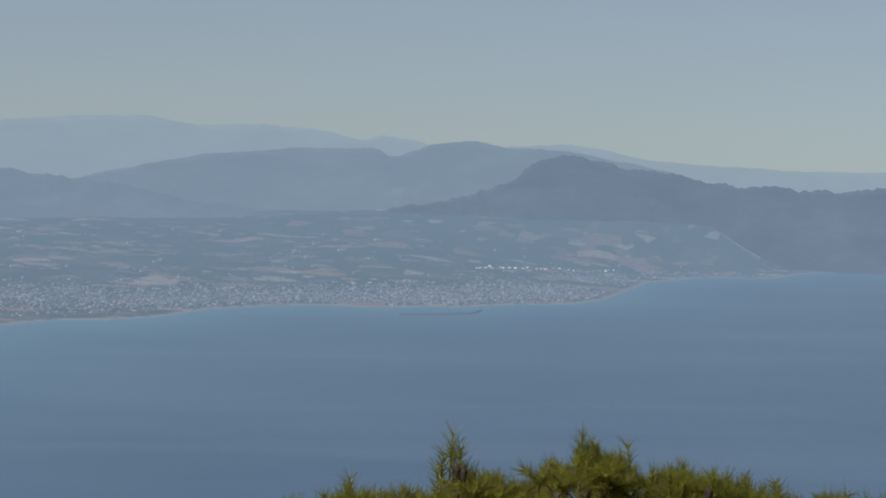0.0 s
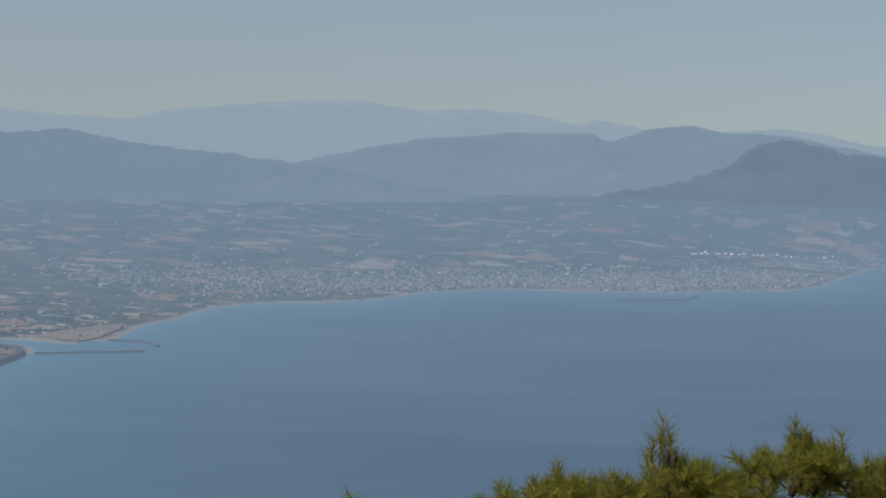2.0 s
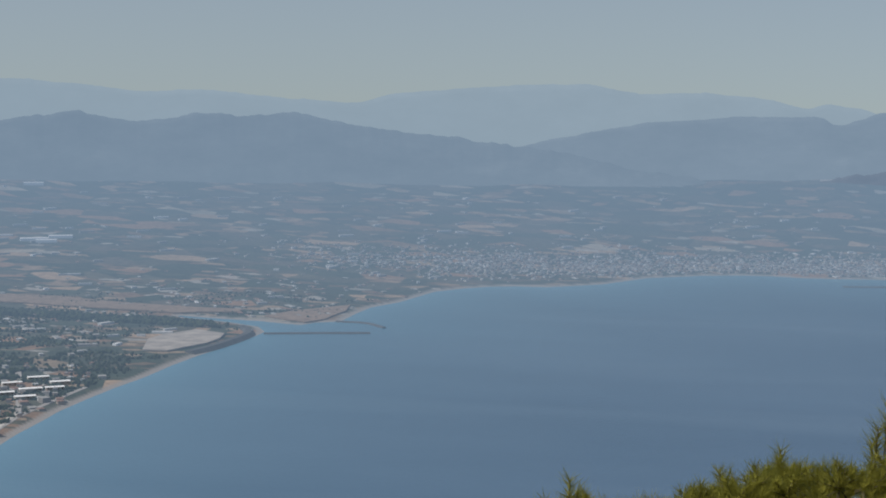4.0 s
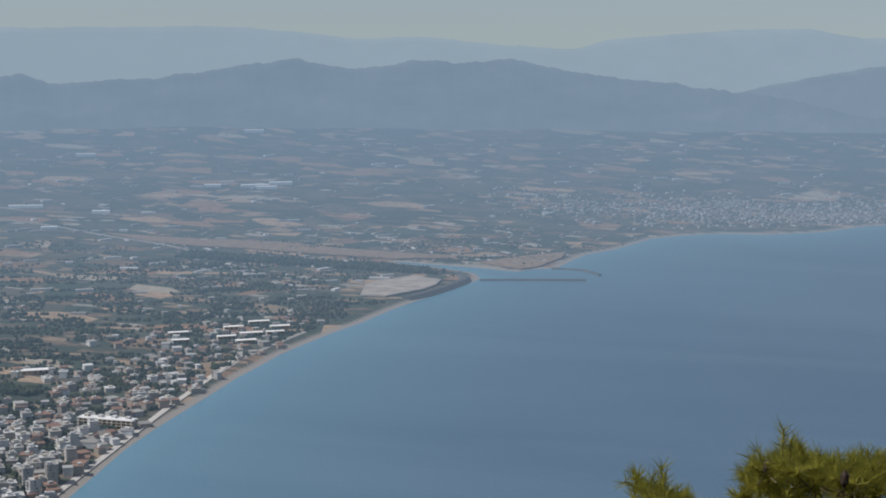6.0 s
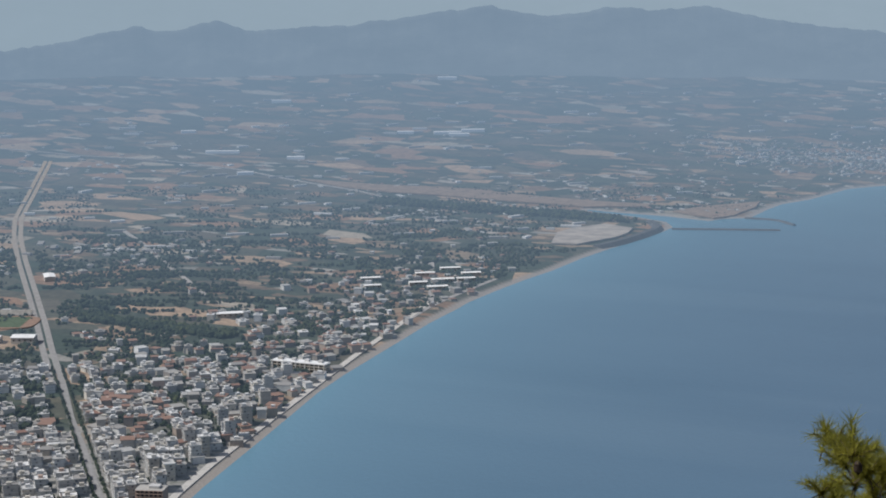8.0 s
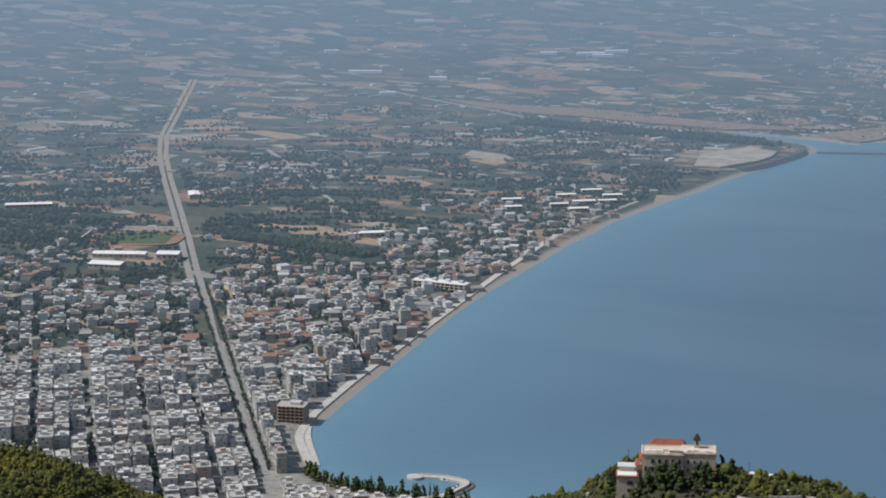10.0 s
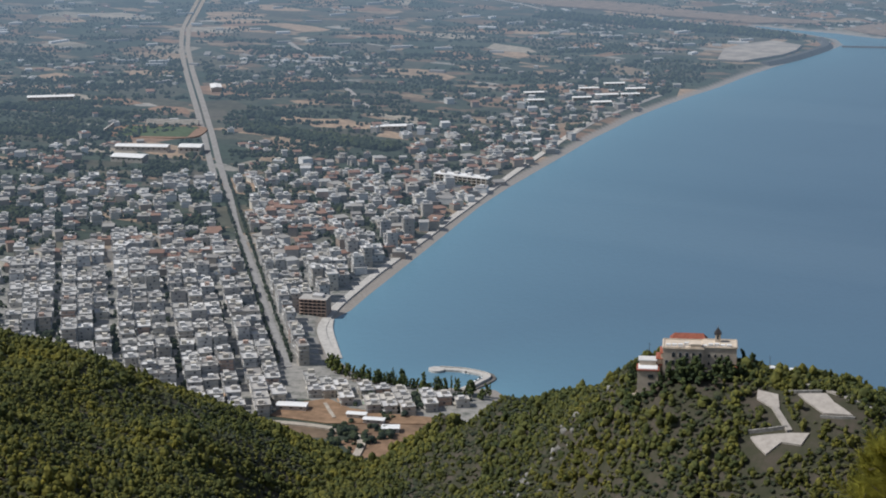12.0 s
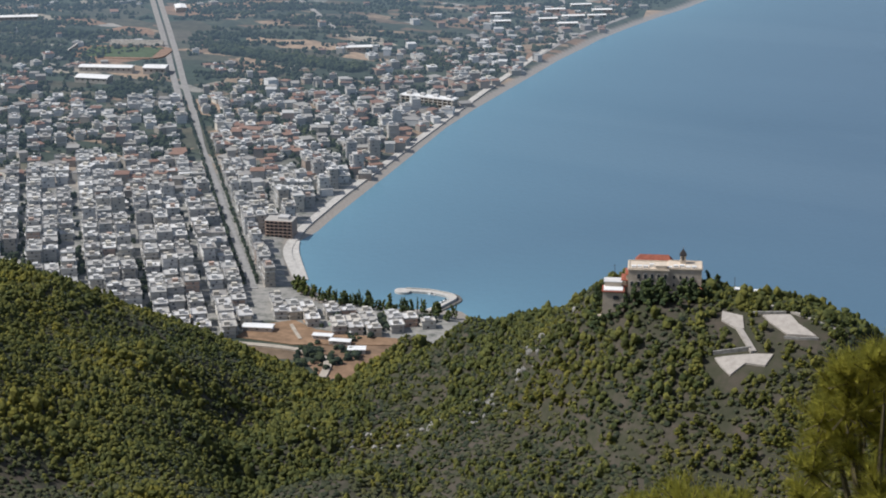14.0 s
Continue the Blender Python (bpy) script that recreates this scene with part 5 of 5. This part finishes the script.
def single_trees():
    rng = random.Random(77)
    pines = [tagged(pine_prototype(s, h, w, PINE_ONE), "yellow-green pine on the slope below the monastery", "pine", "slope pines") for s, h, w in ((1, 5.5, 4.4), (2, 4.6, 4.0), (3, 6.5, 4.6), (4, 3.6, 3.6))]
    dark = [tagged(pine_prototype(s, h, w, PARK, q), "dark tall pine beside pale walls", "pine", "dark pines") for s, h, w, q in ((11, 8.0, 6.0, 1.0), (12, 10.0, 5.5, 0.8), (13, 6.5, 5.0, 1.0), (14, 11.0, 3.2, 0.6))]
    first = set()

    def put(kinds, x, y, k=1.0):
        i = rng.randrange(len(kinds))
        m = Matrix.Translation((x, y, float(land_height(x, y)[0]) - 0.2)) @ Matrix.Rotation(rng.uniform(0, 6.28), 4, "Z")
        ob = kinds[i]
        if ob.name in first:
            ob = copy_thing(ob, m)
        first.add(ob.name)
        ob.matrix_basis = m @ Matrix.Scale(k, 4)

    # dark trees at the foot of the monastery walls
    for lx, ly, k in ((3, -5, 0.8), (7, -6, 1.0), (9, -5, 1.0), (12, -5, 1.0), (14, -6, 1.05), (17, -6, 0.8), (23, -6, 1.0), (26, -7, 1.1), (3, -8, 0.75), (7, -9, 0.9), (11, -8.5, 0.7), (15, -9, 0.8), (19.5, -9, 0.7), (25, -9, 0.8), (28, -7, 0.85), (31, -6, 0.8), (34, -5, 0.8), (-1, -8, 0.7), (-4, -9, 0.75), (-7, -8, 0.7), (-10, -8, 0.75), (-13, -6, 0.7), (-12, -10, 0.6),
                      (9, -13, 0.6), (22, -13, 0.6), (35, 6, 0.7), (37, 1, 0.8), (-12, 5, 0.7), (-14, 1, 0.6), (-9, 12, 0.7), (-13, 9, 0.7), (33, 12, 0.7), (37, 9, 0.6), (16, -11, 0.7), (1, -12, 0.7)):
        c, s = 0.926, 0.375
        put(dark[:3], -303.4 + lx * c - ly * s, 729.4 + lx * s + ly * c, 1.15 * k)
    # slope pines round the terraces and over the face below
    count = 0
    while count < 205:
        az, r = rng.uniform(14.5, 26), rng.uniform(690, 806)
        x, y = (float(q) for q in polar(az, r))
        if math.hypot(x + 292, y - 737) < 22 or bare(np.array([x]), np.array([y]))[0] > rng.uniform(0.1, 0.75):
            continue
        if any(math.hypot(x - a, y - b) < q for a, b, q in OPEN_GROUND):
            continue
        put(pines, x, y, rng.uniform(0.6, 1.0))
        count += 1
    # the park along the harbour
    for _ in range(74):
        t = rng.random()
        x = -800 + 150 * t
        y = float(np.interp(x, (-800, -786, -760, -732, -692, -653), (1252, 1242, 1230, 1232, 1234, 1238))) + rng.uniform(-12, 3)
        if height(x, y)[1] > 2:
            put(dark, x, y, rng.uniform(0.85, 1.4))


single_trees()


# ---------------------------------------------------------------- pale rocks on the slope
def rocks():
    rng = random.Random(15)
    for az, r, n, spread in ((28.0, 816, 14, 9), (25.3, 815, 12, 9), (30.1, 824, 9, 7), (32.5, 848, 9, 7), (26.6, 800, 10, 8)):
        for _ in range(n):
            x, y = (float(q) for q in polar(az, r))
            x, y = x + rng.gauss(0, spread), y + rng.gauss(0, spread * 0.7)
            v, f = small_lump(rng, rng.uniform(0.8, 2.0), rng.uniform(0.8, 1.8), rng.uniform(0.8, 1.9), 0.3)
            ob = new("rock", mesh_of("rock", v, np.array(f), [ROCK]))
            ob.matrix_basis = Matrix.Translation((x, y, float(land_height(x, y)[0]) + 0.2))
            tagged(ob, "weathered grey limestone outcrop among low scrub", "rock", "slope rocks")


rocks()

# ---------------------------------------------------------------- pines beside the look-out
NEEDLE = foliage_material("near_needles", (0.30, 0.29, 0.045), (0.56, 0.52, 0.095), island=True, scale=3.0)
through_light = NEEDLE.node_tree.nodes.new("ShaderNodeBsdfTranslucent")
through_light.inputs["Color"].default_value = (0.55, 0.51, 0.09, 1)
blend = NEEDLE.node_tree.nodes.new("ShaderNodeMixShader")
blend.inputs[0].default_value = 0.58
for a, b in ((NEEDLE.node_tree.nodes["Principled BSDF"].outputs[0], blend.inputs[1]), (through_light.outputs[0], blend.inputs[2]), (blend.outputs[0], NEEDLE.node_tree.nodes["Material Output"].inputs["Surface"])):
    NEEDLE.node_tree.links.new(a, b)
TWIG = plain_material("twig_bark", (0.13, 0.11, 0.06), 0.95, 0.35, 20.0)
CONE = plain_material("pine_cone", (0.05, 0.035, 0.026), 0.8, 0.4, 30.0)
# top of the crown: angle to the left and degrees below the eye
CROWN_TOP = np.array([(-17, 11.9), (-12.8, 11.6), (-10.9, 11.8), (-9.2, 11.5), (-7.8, 11.2), (-6.7, 11.2), (-5.6, 10.9), (-4.5, 10.8), (-3.6, 11.0), (-2.7, 11.35), (-1.7, 11.4), (-0.1, 11.8), (1.2, 12.2), (2.3, 12.0), (4.0, 12.7), (6.2, 13.3),
                      (7.7, 13.4), (8.4, 13.1), (9.3, 13.8), (9.8, 14.6), (11.2, 14.9), (11.9, 14.35), (12.9, 14.35), (13.6, 15.9), (14.5, 17.5)])


def shoot(needles, twigs, tip, way, size, rng):
    """A shoot: a thin stem with a soft brush of long fine needles that spread forwards and out."""
    way = Vector(way).normalized()
    base = Vector(tip) - way * size * 1.5
    limb(twigs, base, tip, 0.006, 0.003, 3)
    n = 80
    q = np.array(way.to_track_quat("Z", "Y").to_matrix())
    draw = np.random.default_rng(rng.randrange(1 << 30))
    a, lean = draw.uniform(0, 6.28, n), draw.uniform(0.3, 1.7, n)
    d = np.column_stack((np.cos(a) * lean, np.sin(a) * lean, np.ones(n)))
    d = (d / np.linalg.norm(d, axis=1)[:, None]) @ q.T
    foot = np.array(base) + np.array(way) * (size * 1.5 * (0.25 + 0.75 * draw.uniform(0, 1, n)))[:, None]
    end = foot + d * (size * draw.uniform(0.5, 0.9, n))[:, None]
    side = np.cross(d, draw.normal(0, 1, (n, 3)))
    side *= 0.0025 / np.maximum(np.linalg.norm(side, axis=1), 1e-6)[:, None]
    verts = np.stack((foot - side, foot + side, end), 1).reshape(-1, 3)
    needles.add(verts, np.arange(3 * n).reshape(n, 3))


def near_pine(name_label, shoots, foot, cones, rng):
    root = tagged(new("pine_tree"), name_label, "pine", "look-out pines")
    trunk, twigs, needles = Pile(), Pile(), Pile()
    heart = Vector(np.mean([s[0] for s in shoots], axis=0)) - Vector((0, 0, 0.9))
    limb(trunk, foot, heart, 0.13, 0.07, 8)
    for i in range(0, len(shoots), 45):
        tip = Vector(shoots[i][0])
        mid = heart.lerp(tip, 0.55) - Vector((0, 0, 0.15))
        limb(twigs, heart, mid, 0.026, 0.016, 5)
        limb(twigs, mid, tip - Vector((0, 0, 0.12)), 0.02, 0.008, 4)
    for tip, way, size in shoots:
        shoot(needles, twigs, tip, way, size, rng)
    part("trunk", trunk.mesh("trunk", [BARK]), root)
    tagged(part("branch", twigs.mesh("branch", [TWIG]), root, "thin brown twigs"), kind="stuff")
    part("crown", needles.mesh("crown", [NEEDLE]), root)
    for c in cones:
        v, f = small_lump(rng, 0.028, 0.028, 0.05, 0.12)
        part("cone", mesh_of("cone", v, np.array(f), [CONE]), root, "dark brown cone", Matrix.Translation(c))


def place_at(az, down, d):
    x, y = polar(az, d)
    return float(x), float(y), EYE - d * math.tan(math.radians(down))


def look_out_pines():
    rng = random.Random(31)
    shoots, cones = [], []
    for k in range(430):
        az, d = rng.uniform(-17, 12.9), 11.6 + rng.uniform(-0.8, 1.3)
        top = float(np.interp(az, CROWN_TOP[:, 0], CROWN_TOP[:, 1]))
        deep = abs(rng.gauss(0, 1.5)) if k % 3 else rng.uniform(0, 0.6)
        knot = Vector(place_at(az, top + deep + 0.75 + 0.25 * abs(d - 11.6), d))
        for _ in range(rng.randint(5, 8)):
            way = Vector((rng.gauss(0, 0.8), rng.gauss(-0.2, 0.6), rng.uniform(0.1, 1.1))).normalized()
            size = rng.uniform(0.09, 0.16)
            shoots.append((tuple(knot + way * rng.uniform(0.08, 0.17)), tuple(way), size))
        if rng.random() < 0.09:
            cones.append(tuple(knot + Vector((rng.gauss(0, 0.06), -0.12, rng.uniform(-0.05, 0.08)))))
    for az, down in ((-0.75, 11.9), (-0.95, 11.95), (-0.7, 12.6), (-4.2, 11.9), (-4.6, 12.3), (-5.0, 12.5), (-3.9, 12.4), (-4.4, 12.6)):
        cones.append(place_at(az, down, 11.3))
    for az, down, size in ((-0.62, 10.75, 0.19), (-0.85, 11.2, 0.17), (-0.35, 11.3, 0.17), (-0.65, 11.3, 0.18), (-1.0, 11.7, 0.17), (-0.2, 11.8, 0.17), (-4.4, 10.7, 0.15), (-4.6, 11.0, 0.16), (-5.7, 10.95, 0.14), (8.5, 13.2, 0.15), (8.3, 13.5, 0.16), (12.0, 14.4, 0.14), (12.7, 14.6, 0.15), (2.4, 12.1, 0.14)):
        shoots.append((place_at(az, down, 11.5), (rng.gauss(0, 0.1), 0, 1.0), size))
    x, y, z = place_at(-2, 24, 12.2)
    near_pine("near pine crown of long yellow-green needles with dark cones", shoots, (x, y, float(land_height(x, y)[0]) - 0.3), cones, rng)
    # two lower pines further round
    for mid, down0, w, n, d0, label in ((13.9, 20.1, 2.3, 120, 11.0, "young pine with upright yellow-green shoots beside the look-out"), (19.5, 24.1, 2.2, 40, 10.0, "low pine top just below the look-out")):
        shoots = []
        for k in range(n):
            a = rng.uniform(-1, 1)
            az, d = mid + w * a, d0 + rng.uniform(-0.7, 0.7)
            top = down0 + (2.0 if d0 > 10.5 else 0.5) * a * a + 0.5 * float(lattice_noise(np.array([az]), np.array([0.0]), 0.7, 3)[0])
            deep = abs(rng.gauss(0, 2.4)) if k % 3 else rng.uniform(0, 0.8)
            knot = Vector(place_at(az + a * min(deep, 4) * 0.05, top + deep + 0.5, d))
            for _ in range(rng.randint(4, 7)):
                way = Vector((rng.gauss(0, 0.6), rng.gauss(-0.25, 0.5), rng.uniform(0.4, 1.2))).normalized()
                shoots.append((tuple(knot + way * rng.uniform(0.08, 0.2)), tuple(way), rng.uniform(0.10, 0.17)))
        x, y, z = place_at(mid, 30, d0)
        near_pine(label, shoots, (x, y, float(land_height(x, y)[0]) - 0.3), [], rng)


look_out_pines()
